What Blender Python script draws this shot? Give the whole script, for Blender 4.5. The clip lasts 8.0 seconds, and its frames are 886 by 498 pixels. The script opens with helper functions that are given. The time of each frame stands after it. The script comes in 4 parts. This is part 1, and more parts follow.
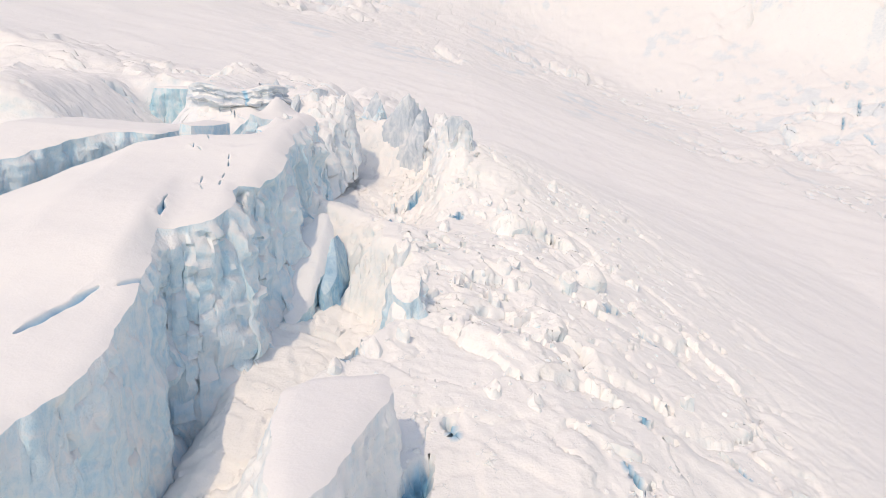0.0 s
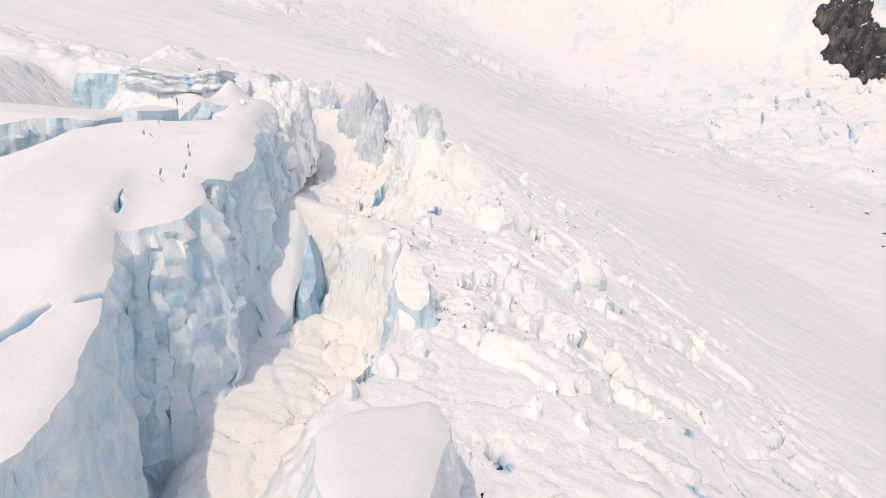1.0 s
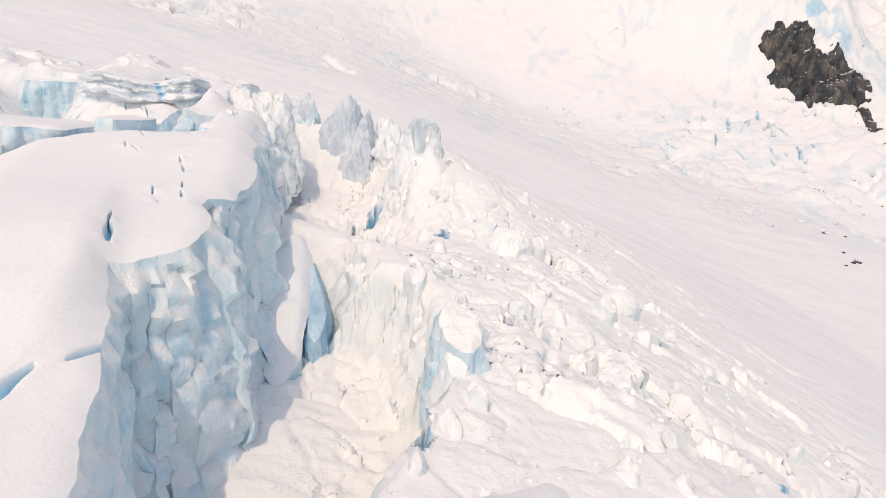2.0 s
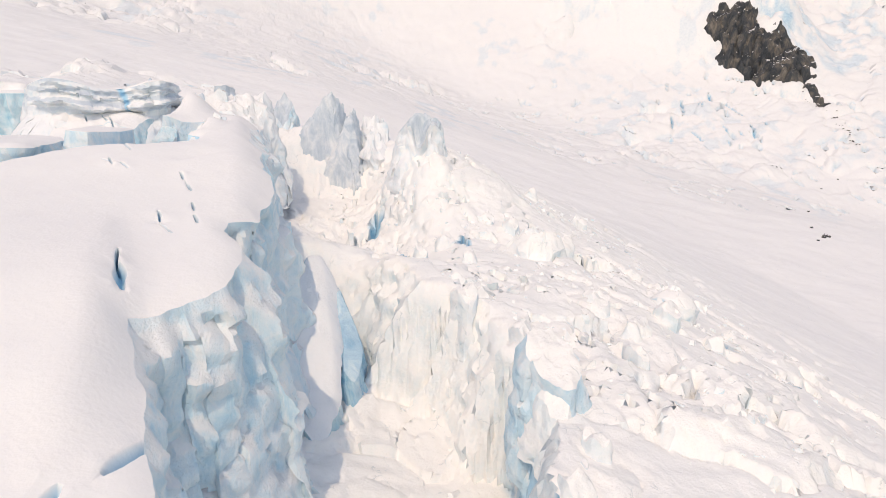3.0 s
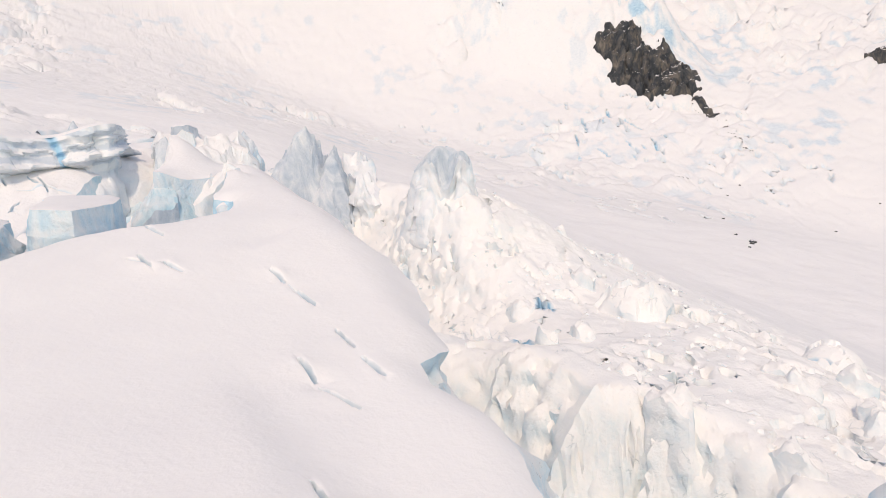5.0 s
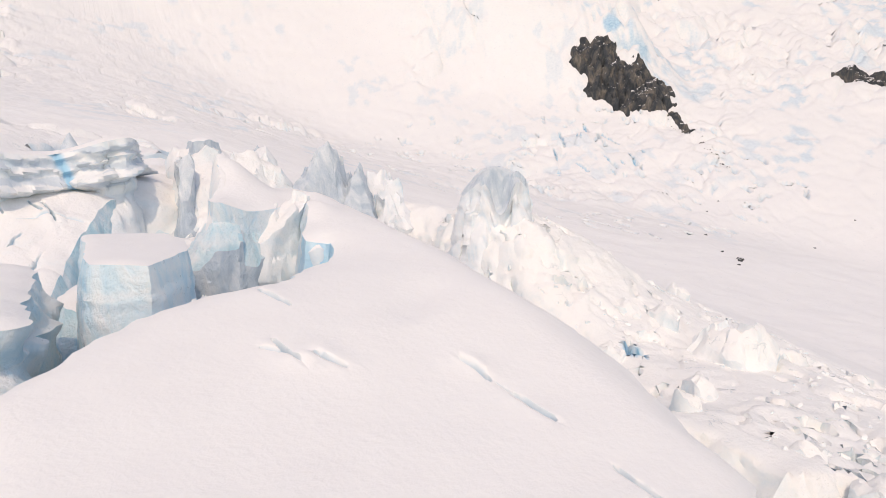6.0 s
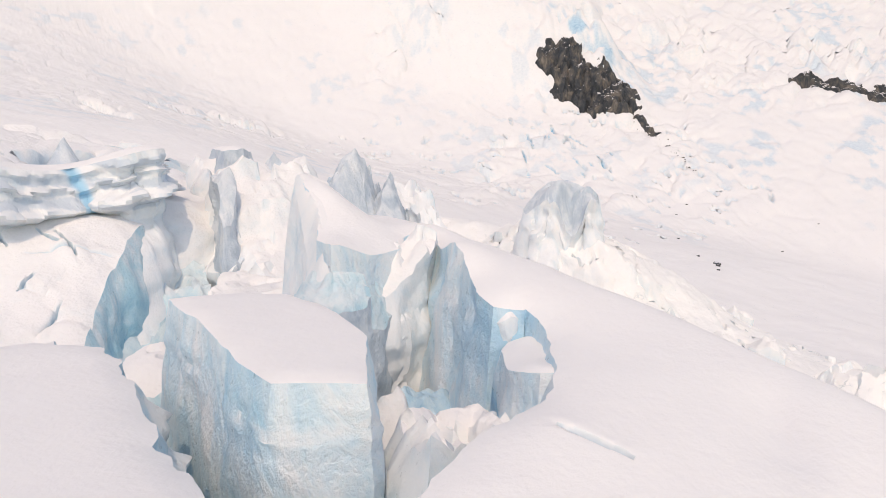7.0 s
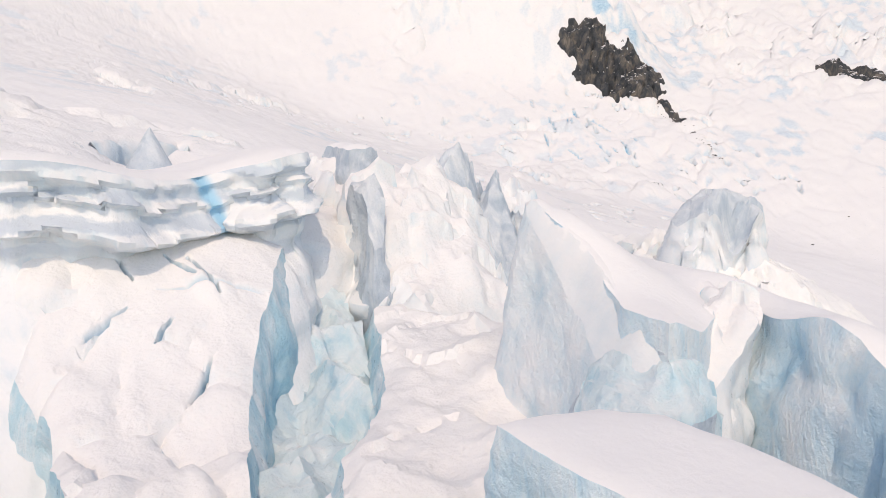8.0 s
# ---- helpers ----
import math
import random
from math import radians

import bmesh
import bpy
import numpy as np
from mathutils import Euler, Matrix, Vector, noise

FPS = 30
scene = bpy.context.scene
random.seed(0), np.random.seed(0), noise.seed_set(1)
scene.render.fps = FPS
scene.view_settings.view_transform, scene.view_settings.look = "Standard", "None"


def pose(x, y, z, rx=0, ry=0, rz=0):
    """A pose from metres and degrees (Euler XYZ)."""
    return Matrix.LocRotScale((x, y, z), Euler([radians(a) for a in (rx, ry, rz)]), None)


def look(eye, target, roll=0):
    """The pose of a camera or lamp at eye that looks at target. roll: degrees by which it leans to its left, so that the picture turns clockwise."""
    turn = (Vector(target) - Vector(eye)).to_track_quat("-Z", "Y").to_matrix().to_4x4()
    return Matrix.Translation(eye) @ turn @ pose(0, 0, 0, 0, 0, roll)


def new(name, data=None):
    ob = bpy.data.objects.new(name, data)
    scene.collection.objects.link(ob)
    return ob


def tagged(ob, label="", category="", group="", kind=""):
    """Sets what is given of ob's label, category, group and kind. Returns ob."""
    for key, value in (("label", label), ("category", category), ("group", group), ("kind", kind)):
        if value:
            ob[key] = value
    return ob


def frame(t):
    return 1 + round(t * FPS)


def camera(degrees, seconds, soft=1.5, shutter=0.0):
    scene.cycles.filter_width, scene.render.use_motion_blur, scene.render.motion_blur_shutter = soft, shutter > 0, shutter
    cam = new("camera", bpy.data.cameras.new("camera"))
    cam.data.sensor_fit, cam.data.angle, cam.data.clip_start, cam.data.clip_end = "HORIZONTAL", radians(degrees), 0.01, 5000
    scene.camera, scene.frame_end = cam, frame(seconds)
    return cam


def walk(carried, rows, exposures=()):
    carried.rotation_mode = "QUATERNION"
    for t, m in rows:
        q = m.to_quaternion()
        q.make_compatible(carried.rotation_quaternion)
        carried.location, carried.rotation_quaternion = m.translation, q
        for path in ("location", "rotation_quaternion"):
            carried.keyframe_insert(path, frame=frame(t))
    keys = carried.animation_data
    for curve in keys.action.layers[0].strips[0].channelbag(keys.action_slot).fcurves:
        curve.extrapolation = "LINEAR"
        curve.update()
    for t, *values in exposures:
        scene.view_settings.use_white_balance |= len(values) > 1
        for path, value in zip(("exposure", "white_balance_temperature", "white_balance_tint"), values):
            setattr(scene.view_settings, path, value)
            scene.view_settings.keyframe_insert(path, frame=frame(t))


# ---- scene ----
cam = camera(66.3, 8.0, soft=0.8)
METRES, EYE, TILT, LEAN, TURN = 200.0, 60.0, -14.0, -5.0, 0.0
ROWS = [
    (0.0, 0.0, 0.0, 0.0, 0.0, 0.0, -0.0),
    (0.5, -0.0411, 0.0431, 0.0001, -3.78, -0.24, 0.18),
    (1.0, -0.0784, 0.0888, 0.0015, -6.64, -0.26, 1.3),
    (1.5, -0.114, 0.1379, 0.0051, -8.92, -0.23, 1.22),
    (2.0, -0.147, 0.1877, 0.0112, -11.26, 1.36, 1.81),
    (3.5, -0.2351, 0.3486, 0.0466, -17.82, 0.14, 6.85),
    (4.0, -0.2614, 0.4053, 0.0626, -21.09, -1.25, 6.88),
    (4.5, -0.2852, 0.4604, 0.0799, -23.69, -0.04, 10.22),
    (5.0, -0.3076, 0.5155, 0.0981, -24.94, 1.72, 11.04),
    (6.5, -0.3648, 0.6829, 0.1579, -30.5, 1.78, 11.21),
    (7.0, -0.383, 0.742, 0.1801, -32.42, 1.18, 11.2),
    (7.5, -0.4015, 0.8008, 0.2029, -32.49, 0.54, 10.84),
    (8.0, -0.4207, 0.8599, 0.2261, -32.45, -0.57, 9.92),
]
walk(cam, [(t, pose(0, 0, EYE, TILT, LEAN, TURN) @ pose(METRES * x, METRES * y, METRES * z, 90 + pitch, roll, yaw)) for t, x, y, z, yaw, pitch, roll in ROWS],
     exposures=[(0.0, -0.21, 8150, 13), (3.5, -0.22, 8100, 13), (6.5, -0.25, 8100, 14), (8.0, -0.22, 7900, 13)])

# ---- light ----
SUN_TO = Vector((-0.35, -0.51, 0.785)).normalized()
world = bpy.data.worlds.new("sky")
scene.world = world
world.use_nodes = True
wn = world.node_tree.nodes
sky = wn.new("ShaderNodeTexSky")
sky.sky_type = "NISHITA"
sky.sun_disc = False
sky.sun_elevation = math.asin(SUN_TO.z)
sky.sun_rotation = math.atan2(SUN_TO.x, SUN_TO.y)
wn["Background"].inputs["Strength"].default_value = 0.22
world.node_tree.links.new(sky.outputs[0], wn["Background"].inputs["Color"])
sun_data = bpy.data.lights.new("sun", "SUN")
sun_data.energy = 1.58
sun_data.angle = radians(0.6)
sun_data.color = (1.0, 0.87, 0.74)
sun = new("sun", sun_data)
sun.matrix_world = look((0, 0, 400), Vector((0, 0, 400)) - SUN_TO)


# ---- noise on arrays ----
def hash01(ix, iy, iz, seed):
    n = (ix.astype(np.int64) * 374761393 + iy.astype(np.int64) * 668265263 + iz.astype(np.int64) * 2147483647 + seed * 144269504) & 0xFFFFFFFF
    n = ((n ^ (n >> 13)) * 1274126177) & 0xFFFFFFFF
    n = ((n ^ (n >> 16)) * 2246822519) & 0xFFFFFFFF
    return ((n ^ (n >> 15)) & 0xFFFFFF) / 16777216.0


def vnoise(x, y, z, seed=0):
    """Smooth noise from -1 to 1."""
    x, y, z = np.broadcast_arrays(np.asarray(x, float), y, z)
    ix, iy, iz = np.floor(x), np.floor(y), np.floor(z)
    fx, fy, fz = x - ix, y - iy, z - iz
    fx, fy, fz = (f * f * f * (f * (f * 6 - 15) + 10) for f in (fx, fy, fz))
    total = 0
    for a in (0, 1):
        for b in (0, 1):
            for c in (0, 1):
                w = (fx if a else 1 - fx) * (fy if b else 1 - fy) * (fz if c else 1 - fz)
                total = total + w * hash01(ix + a, iy + b, iz + c, seed)
    return total * 2 - 1


def fbm(x, y, z=0.0, octaves=4, seed=0, gain=0.5):
    total, amp = 0, 1.0
    for k in range(octaves):
        total = total + amp * vnoise(x * 2.03**k + 7.1 * k, y * 2.03**k - 3.7 * k, np.asarray(z) * 2.03**k + 1.9 * k, seed + k)
        amp *= gain
    return total


def ridged(x, y, z=0.0, octaves=4, seed=0):
    total, amp = 0, 1.0
    for k in range(octaves):
        total = total + amp * (1 - 2 * np.abs(vnoise(x * 2.1**k, y * 2.1**k, np.asarray(z) * 2.1**k, seed + k)))
        amp *= 0.5
    return total


def cells(x, y, seed=0):
    """Blocks of a broken surface: the height and tilt of the block, and the way to its edge."""
    ix, iy = np.floor(x), np.floor(y)
    best, second = np.full(np.shape(x), 9.0), np.full(np.shape(x), 9.0)
    height, lean = np.zeros(np.shape(x)), np.zeros(np.shape(x))
    for a in (-1, 0, 1):
        for b in (-1, 0, 1):
            cx, cy = ix + a, iy + b
            px, py = cx + hash01(cx, cy, cx * 0, seed), cy + hash01(cx, cy, cx * 0 + 1, seed)
            d = np.hypot(x - px, y - py)
            near = d < best
            second = np.where(near, best, np.minimum(second, d))
            best = np.where(near, d, best)
            height = np.where(near, hash01(cx, cy, cx * 0 + 2, seed), height)
            tx, ty = hash01(cx, cy, cx * 0 + 3, seed) - 0.5, hash01(cx, cy, cx * 0 + 4, seed) - 0.5
            lean = np.where(near, tx * (x - px) + ty * (y - py), lean)
    return height, lean, second - best


def smooth(a, b, v):
    k = np.clip((np.asarray(v, float) - a) / (b - a), 0, 1)
    return k * k * (3 - 2 * k)


# ---- materials ----
def material(name):
    m = bpy.data.materials.new(name)
    m.use_nodes = True
    return m, m.node_tree.nodes, m.node_tree.links, m.node_tree.nodes["Principled BSDF"]


def noise_node(n, l, coord, scale, detail=6.0, rough=0.6, distort=0.0):
    t = n.new("ShaderNodeTexNoise")
    t.inputs["Scale"].default_value, t.inputs["Detail"].default_value = scale, detail
    t.inputs["Roughness"].default_value, t.inputs["Distortion"].default_value = rough, distort
    l.new(coord, t.inputs["Vector"])
    return t.outputs["Fac"]


def ramp(n, l, fac, stops):
    r = n.new("ShaderNodeValToRGB")
    e = r.color_ramp.elements
    e[0].position, e[0].color = stops[0][0], (*stops[0][1], 1)
    e[1].position, e[1].color = stops[-1][0], (*stops[-1][1], 1)
    for p, c in stops[1:-1]:
        e.new(p).color = (*c, 1)
    l.new(fac, r.inputs["Fac"])
    return r.outputs["Color"]


def mix(n, l, fac, a, b, mode="MIX"):
    m = n.new("ShaderNodeMix")
    m.data_type, m.blend_type = "RGBA", mode
    for value, socket in ((fac, m.inputs["Factor"]), (a, m.inputs["A"]), (b, m.inputs["B"])):
        if isinstance(value, bpy.types.NodeSocket):
            l.new(value, socket)
        elif isinstance(value, tuple):
            socket.default_value = (*value, 1)
        else:
            socket.default_value = value
    return m.outputs["Result"]


def math_node(n, l, op, a, b):
    m = n.new("ShaderNodeMath")
    m.operation = op
    for value, socket in ((a, m.inputs[0]), (b, m.inputs[1])):
        if isinstance(value, bpy.types.NodeSocket):
            l.new(value, socket)
        else:
            socket.default_value = value
    return m.outputs[0]


def bump(n, l, bsdf, heights, strength=0.5, distance=0.3):
    total = None
    for h, w in heights:
        h = math_node(n, l, "MULTIPLY", h, w)
        total = h if total is None else math_node(n, l, "ADD", total, h)
    b = n.new("ShaderNodeBump")
    b.inputs["Strength"].default_value, b.inputs["Distance"].default_value = strength, distance
    l.new(total, b.inputs["Height"])
    l.new(b.outputs["Normal"], bsdf.inputs["Normal"])


def cracks_node(n, l, coord, scale, wide, share_scale, share):
    """Thin split lines that come and go: 1 on the line."""
    warp = n.new("ShaderNodeTexNoise")
    warp.inputs["Scale"].default_value, warp.inputs["Detail"].default_value = scale * 2.5, 4
    l.new(coord, warp.inputs["Vector"])
    shift = n.new("ShaderNodeVectorMath")
    shift.operation = "MULTIPLY_ADD"
    l.new(warp.outputs["Color"], shift.inputs[0])
    shift.inputs[1].default_value = (0.6 / scale,) * 3
    l.new(coord, shift.inputs[2])
    v = n.new("ShaderNodeTexVoronoi")
    v.feature = "DISTANCE_TO_EDGE"
    v.inputs["Scale"].default_value = scale
    l.new(shift.outputs[0], v.inputs["Vector"])
    line = ramp(n, l, v.outputs["Distance"], [(0.0, (1, 1, 1)), (wide, (0, 0, 0))])
    here = ramp(n, l, noise_node(n, l, coord, share_scale, 3), [(share, (0, 0, 0)), (share + 0.05, (1, 1, 1))])
    return math_node(n, l, "MULTIPLY", line, here)


def snow_material(name, ice_share, debris_shade=0.0, relief=0.35, deep=0.5, split=False, white_tone=0.0):
    """Wind-packed snow; bare pale blue ice where the surface is steep, by ice_share."""
    m, n, l, bsdf = material(name)
    geo = n.new("ShaderNodeNewGeometry")
    pos = geo.outputs["Position"]
    broad, mid, fine = noise_node(n, l, pos, 0.035), noise_node(n, l, pos, 0.3, 8), noise_node(n, l, pos, 2.2, 6)
    snow = ramp(n, l, broad, [(0.3, (0.83, 0.81, 0.81)), (0.7, (0.885, 0.87, 0.86))])
    snow = mix(n, l, mid, snow, (0.905, 0.895, 0.885))
    if split:
        white_attr = n.new("ShaderNodeAttribute")
        white_attr.attribute_name = "white_tone"
        grey_attr = n.new("ShaderNodeAttribute")
        grey_attr.attribute_name = "far_tone"
        snow = mix(n, l, math_node(n, l, "MULTIPLY", grey_attr.outputs["Fac"], 0.4), snow, (0.74, 0.735, 0.74))
        snow = mix(n, l, math_node(n, l, "MAXIMUM", white_attr.outputs["Fac"], white_tone), snow, (0.94, 0.925, 0.90))
    ice = ramp(n, l, mid, [(0.3, (0.55, 0.73, 0.81)), (0.48, (0.77, 0.85, 0.88)), (0.64, (0.88, 0.89, 0.89))])
    axes = n.new("ShaderNodeSeparateXYZ")
    l.new(geo.outputs["Normal"], axes.inputs[0])
    steep = math_node(n, l, "SUBTRACT", 0.72, axes.outputs["Z"])
    steep = math_node(n, l, "ADD", steep, math_node(n, l, "MULTIPLY", math_node(n, l, "SUBTRACT", fine, 0.5), 0.5))
    steep = math_node(n, l, "MULTIPLY", steep, 2.2)
    clamp = n.new("ShaderNodeClamp")
    l.new(math_node(n, l, "MULTIPLY", steep, ice_share), clamp.inputs[0])
    colour = mix(n, l, clamp.outputs[0], snow, ice)
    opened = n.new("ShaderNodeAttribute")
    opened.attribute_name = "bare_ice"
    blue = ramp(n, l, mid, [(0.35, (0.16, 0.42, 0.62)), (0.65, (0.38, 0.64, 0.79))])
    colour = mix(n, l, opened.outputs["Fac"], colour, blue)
    chips = None
    if split:
        line = cracks_node(n, l, pos, 0.38, 0.03, 0.2, 0.585)
        colour = mix(n, l, math_node(n, l, "MULTIPLY", line, 0.45), colour, (0.45, 0.54, 0.58))
        chunk = n.new("ShaderNodeTexVoronoi")
        chunk.distance = "CHEBYCHEV"
        chunk.inputs["Scale"].default_value = 0.9
        chunk.inputs["Detail"].default_value = 2.0
        l.new(pos, chunk.inputs["Vector"])
        chips = chunk.outputs["Distance"]
    # dark flecks: debris, and the shade of small cracks put into colour
    if debris_shade:
        spot = ramp(n, l, noise_node(n, l, pos, 0.5, 10, 0.7, 0.6), [(0.0, (0, 0, 0)), (0.69, (0, 0, 0)), (0.76, (1, 1, 1))])
        colour = mix(n, l, math_node(n, l, "MULTIPLY", spot, debris_shade), colour, (0.34, 0.31, 0.28))
    l.new(colour, bsdf.inputs["Base Color"])
    bsdf.inputs["Roughness"].default_value = 0.62
    bsdf.inputs["Specular IOR Level"].default_value = 0.25
    bump(n, l, bsdf, [(mid, 1.0), (fine, 0.35)] + ([(chips, 0.2), (line, -0.2)] if split else []), relief, deep)
    return m


def ice_material(name, low, middle, high, band=0.12, relief=0.55, snow=0.85, dark_band=0.0):
    """Glacier ice: vertical streaks, faint yearly layers, cloudy white and blue."""
    m, n, l, bsdf = material(name)
    geo = n.new("ShaderNodeNewGeometry")
    turned = n.new("ShaderNodeMapping")
    turned.inputs["Rotation"].default_value = (0.55, 0.4, 0.7)
    l.new(geo.outputs["Position"], turned.inputs[0])
    pos = turned.outputs[0]
    lean = n.new("ShaderNodeMapping")
    lean.inputs["Rotation"].default_value = (0.22, 0.15, 0.9)
    l.new(geo.outputs["Position"], lean.inputs[0])
    stretch = n.new("ShaderNodeMapping")
    stretch.inputs["Scale"].default_value = (1, 1, 0.4)
    l.new(lean.outputs[0], stretch.inputs[0])
    streak, cloud, fine = noise_node(n, l, stretch.outputs[0], 0.3, 9, 0.66, 1.4), noise_node(n, l, pos, 0.09, 6, 0.6, 0.8), noise_node(n, l, pos, 1.8, 8, 0.65)
    wave = n.new("ShaderNodeTexWave")
    wave.wave_type, wave.bands_direction = "BANDS", "Z"
    wave.inputs["Scale"].default_value, wave.inputs["Distortion"].default_value = 0.16, 5.0
    wave.inputs["Detail"].default_value, wave.inputs["Detail Scale"].default_value = 4.0, 0.4
    l.new(geo.outputs["Position"], wave.inputs[0])
    fac = math_node(n, l, "ADD", math_node(n, l, "MULTIPLY", streak, 0.6), math_node(n, l, "MULTIPLY", cloud, 0.4))
    colour = ramp(n, l, fac, [(0.36, low), (0.5, middle), (0.62, high)])
    colour = mix(n, l, math_node(n, l, "MULTIPLY", wave.outputs["Fac"], band), colour, high)
    axes = n.new("ShaderNodeSeparateXYZ")
    l.new(geo.outputs["Normal"], axes.inputs[0])
    held = math_node(n, l, "ADD", axes.outputs["Z"], math_node(n, l, "MULTIPLY", math_node(n, l, "SUBTRACT", noise_node(n, l, pos, 0.22, 8, 0.62, 0.6), 0.5), 1.7))
    colour = mix(n, l, math_node(n, l, "MULTIPLY", ramp(n, l, held, [(0.26, (0, 0, 0)), (0.66, (1, 1, 1))]), snow), colour, (0.87, 0.875, 0.88))
    if dark_band:  # grey-blue yearly layers of clear ice between the white ones
        high_up = n.new("ShaderNodeSeparateXYZ")
        l.new(geo.outputs["Position"], high_up.inputs[0])
        wave.inputs["Distortion"].default_value, wave.inputs["Scale"].default_value = 9.0, 0.13
        layer = ramp(n, l, math_node(n, l, "ADD", wave.outputs["Fac"], math_node(n, l, "MULTIPLY", math_node(n, l, "SUBTRACT", streak, 0.5), 2.2)), [(0.5, (0, 0, 0)), (0.8, (1, 1, 1))])
        layer = math_node(n, l, "MULTIPLY", layer, ramp(n, l, math_node(n, l, "MULTIPLY", high_up.outputs["Z"], 0.01), [(0.435, (0, 0, 0)), (0.46, (1, 1, 1))]))
        colour = mix(n, l, math_node(n, l, "MULTIPLY", layer, dark_band), colour, (0.46, 0.56, 0.66))
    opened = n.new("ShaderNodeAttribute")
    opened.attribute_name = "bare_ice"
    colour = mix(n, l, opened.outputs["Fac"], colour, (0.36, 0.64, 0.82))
    l.new(colour, bsdf.inputs["Base Color"])
    l.new(ramp(n, l, fine, [(0.35, (0.25,) * 3), (0.65, (0.6,) * 3)]), bsdf.inputs["Roughness"])
    bsdf.inputs["Specular IOR Level"].default_value = 0.35
    bump(n, l, bsdf, [(streak, 1.0), (fine, 0.7)], relief, 0.7)
    return m


def rock_material():
    m, n, l, bsdf = material("dark_rock")
    geo = n.new("ShaderNodeNewGeometry")
    pos = geo.outputs["Position"]
    stretch = n.new("ShaderNodeMapping")
    stretch.inputs["Scale"].default_value = (1, 1, 0.45)
    l.new(pos, stretch.inputs[0])
    crag, fine = noise_node(n, l, stretch.outputs[0], 0.09, 9, 0.68, 0.5), noise_node(n, l, pos, 0.5, 6)
    colour = ramp(n, l, crag, [(0.34, (0.02, 0.025, 0.03)), (0.48, (0.05, 0.056, 0.062)), (0.57, (0.105, 0.098, 0.09)), (0.70, (0.24, 0.21, 0.175))])
    split = n.new("ShaderNodeSeparateXYZ")
    l.new(geo.outputs["Normal"], split.inputs[0])
    up = math_node(n, l, "ADD", split.outputs["Z"], math_node(n, l, "MULTIPLY", math_node(n, l, "SUBTRACT", fine, 0.5), 0.7))
    snowy = ramp(n, l, up, [(0.82, (0, 0, 0)), (0.92, (1, 1, 1))])
    l.new(mix(n, l, snowy, colour, (0.84, 0.83, 0.83)), bsdf.inputs["Base Color"])
    bsdf.inputs["Roughness"].default_value = 0.85
    bump(n, l, bsdf, [(crag, 1.0), (fine, 0.3)], 0.9, 3.0)
    return m


SNOW = snow_material("packed_snow", 0.35)
SHELF = snow_material("lumpy_snow", 0.5, relief=0.6, deep=0.7)
GLACIER = snow_material("broken_glacier_surface", 0.4, debris_shade=0.03, relief=0.55, deep=0.6, split=True)
RUBBLE = snow_material("broken_white_ice", 0.4, relief=0.65, deep=0.6, split=True, white_tone=0.9)
ICE = ice_material("glacier_ice", (0.44, 0.70, 0.84), (0.69, 0.835, 0.905), (0.87, 0.905, 0.92), relief=0.6)
BLUE = ice_material("blue_ice", (0.14, 0.40, 0.62), (0.30, 0.57, 0.75), (0.62, 0.79, 0.87), band=0.1, snow=0.25)
LAYERED = ice_material("snow_plastered_ice", (0.62, 0.75, 0.82), (0.80, 0.84, 0.86), (0.89, 0.885, 0.88), band=0.3, relief=0.32)
PALE = ice_material("pale_blue_ice", (0.28, 0.56, 0.70), (0.50, 0.72, 0.80), (0.78, 0.85, 0.88), band=0.1, snow=0.5)
# grey ice, also used where a face's shade is put into its colour
GREY = ice_material("grey_and_shade_ice", (0.40, 0.50, 0.59), (0.54, 0.62, 0.69), (0.75, 0.79, 0.82), band=0.05, snow=0.4)
STRATA = ice_material("layered_ice", (0.62, 0.75, 0.82), (0.80, 0.84, 0.86), (0.89, 0.885, 0.88), band=0.2, relief=0.32, dark_band=0.6)
ROCK = rock_material()


# ---- the glacier's large forms ----
def plain(x, y):
    """The tilted snow basin that everything stands in."""
    return -16 + 0.17 * (y - 410) - 0.12 * (x - 217)


def mountain(x, y):
    u = 0.8 * (x - 385) + 0.6 * (y - 725)
    spur = 0.55 * 20 * np.logaddexp(0, u / 20)
    # the steep step that bares the rock
    v = 0.66 * (x - 560) + 0.75 * (y - 803)
    step = 0.85 * 8 * (np.logaddexp(0, v / 8) - np.logaddexp(0, (v - 100) / 8))
    spur = spur + step * smooth(330, 520, x) * (1 - smooth(600, 690, x - 0.4 * (y - 760)))
    back = 0.42 * 60 * np.logaddexp(0, (y + 0.05 * x - 1010) / 60)
    return spur + back


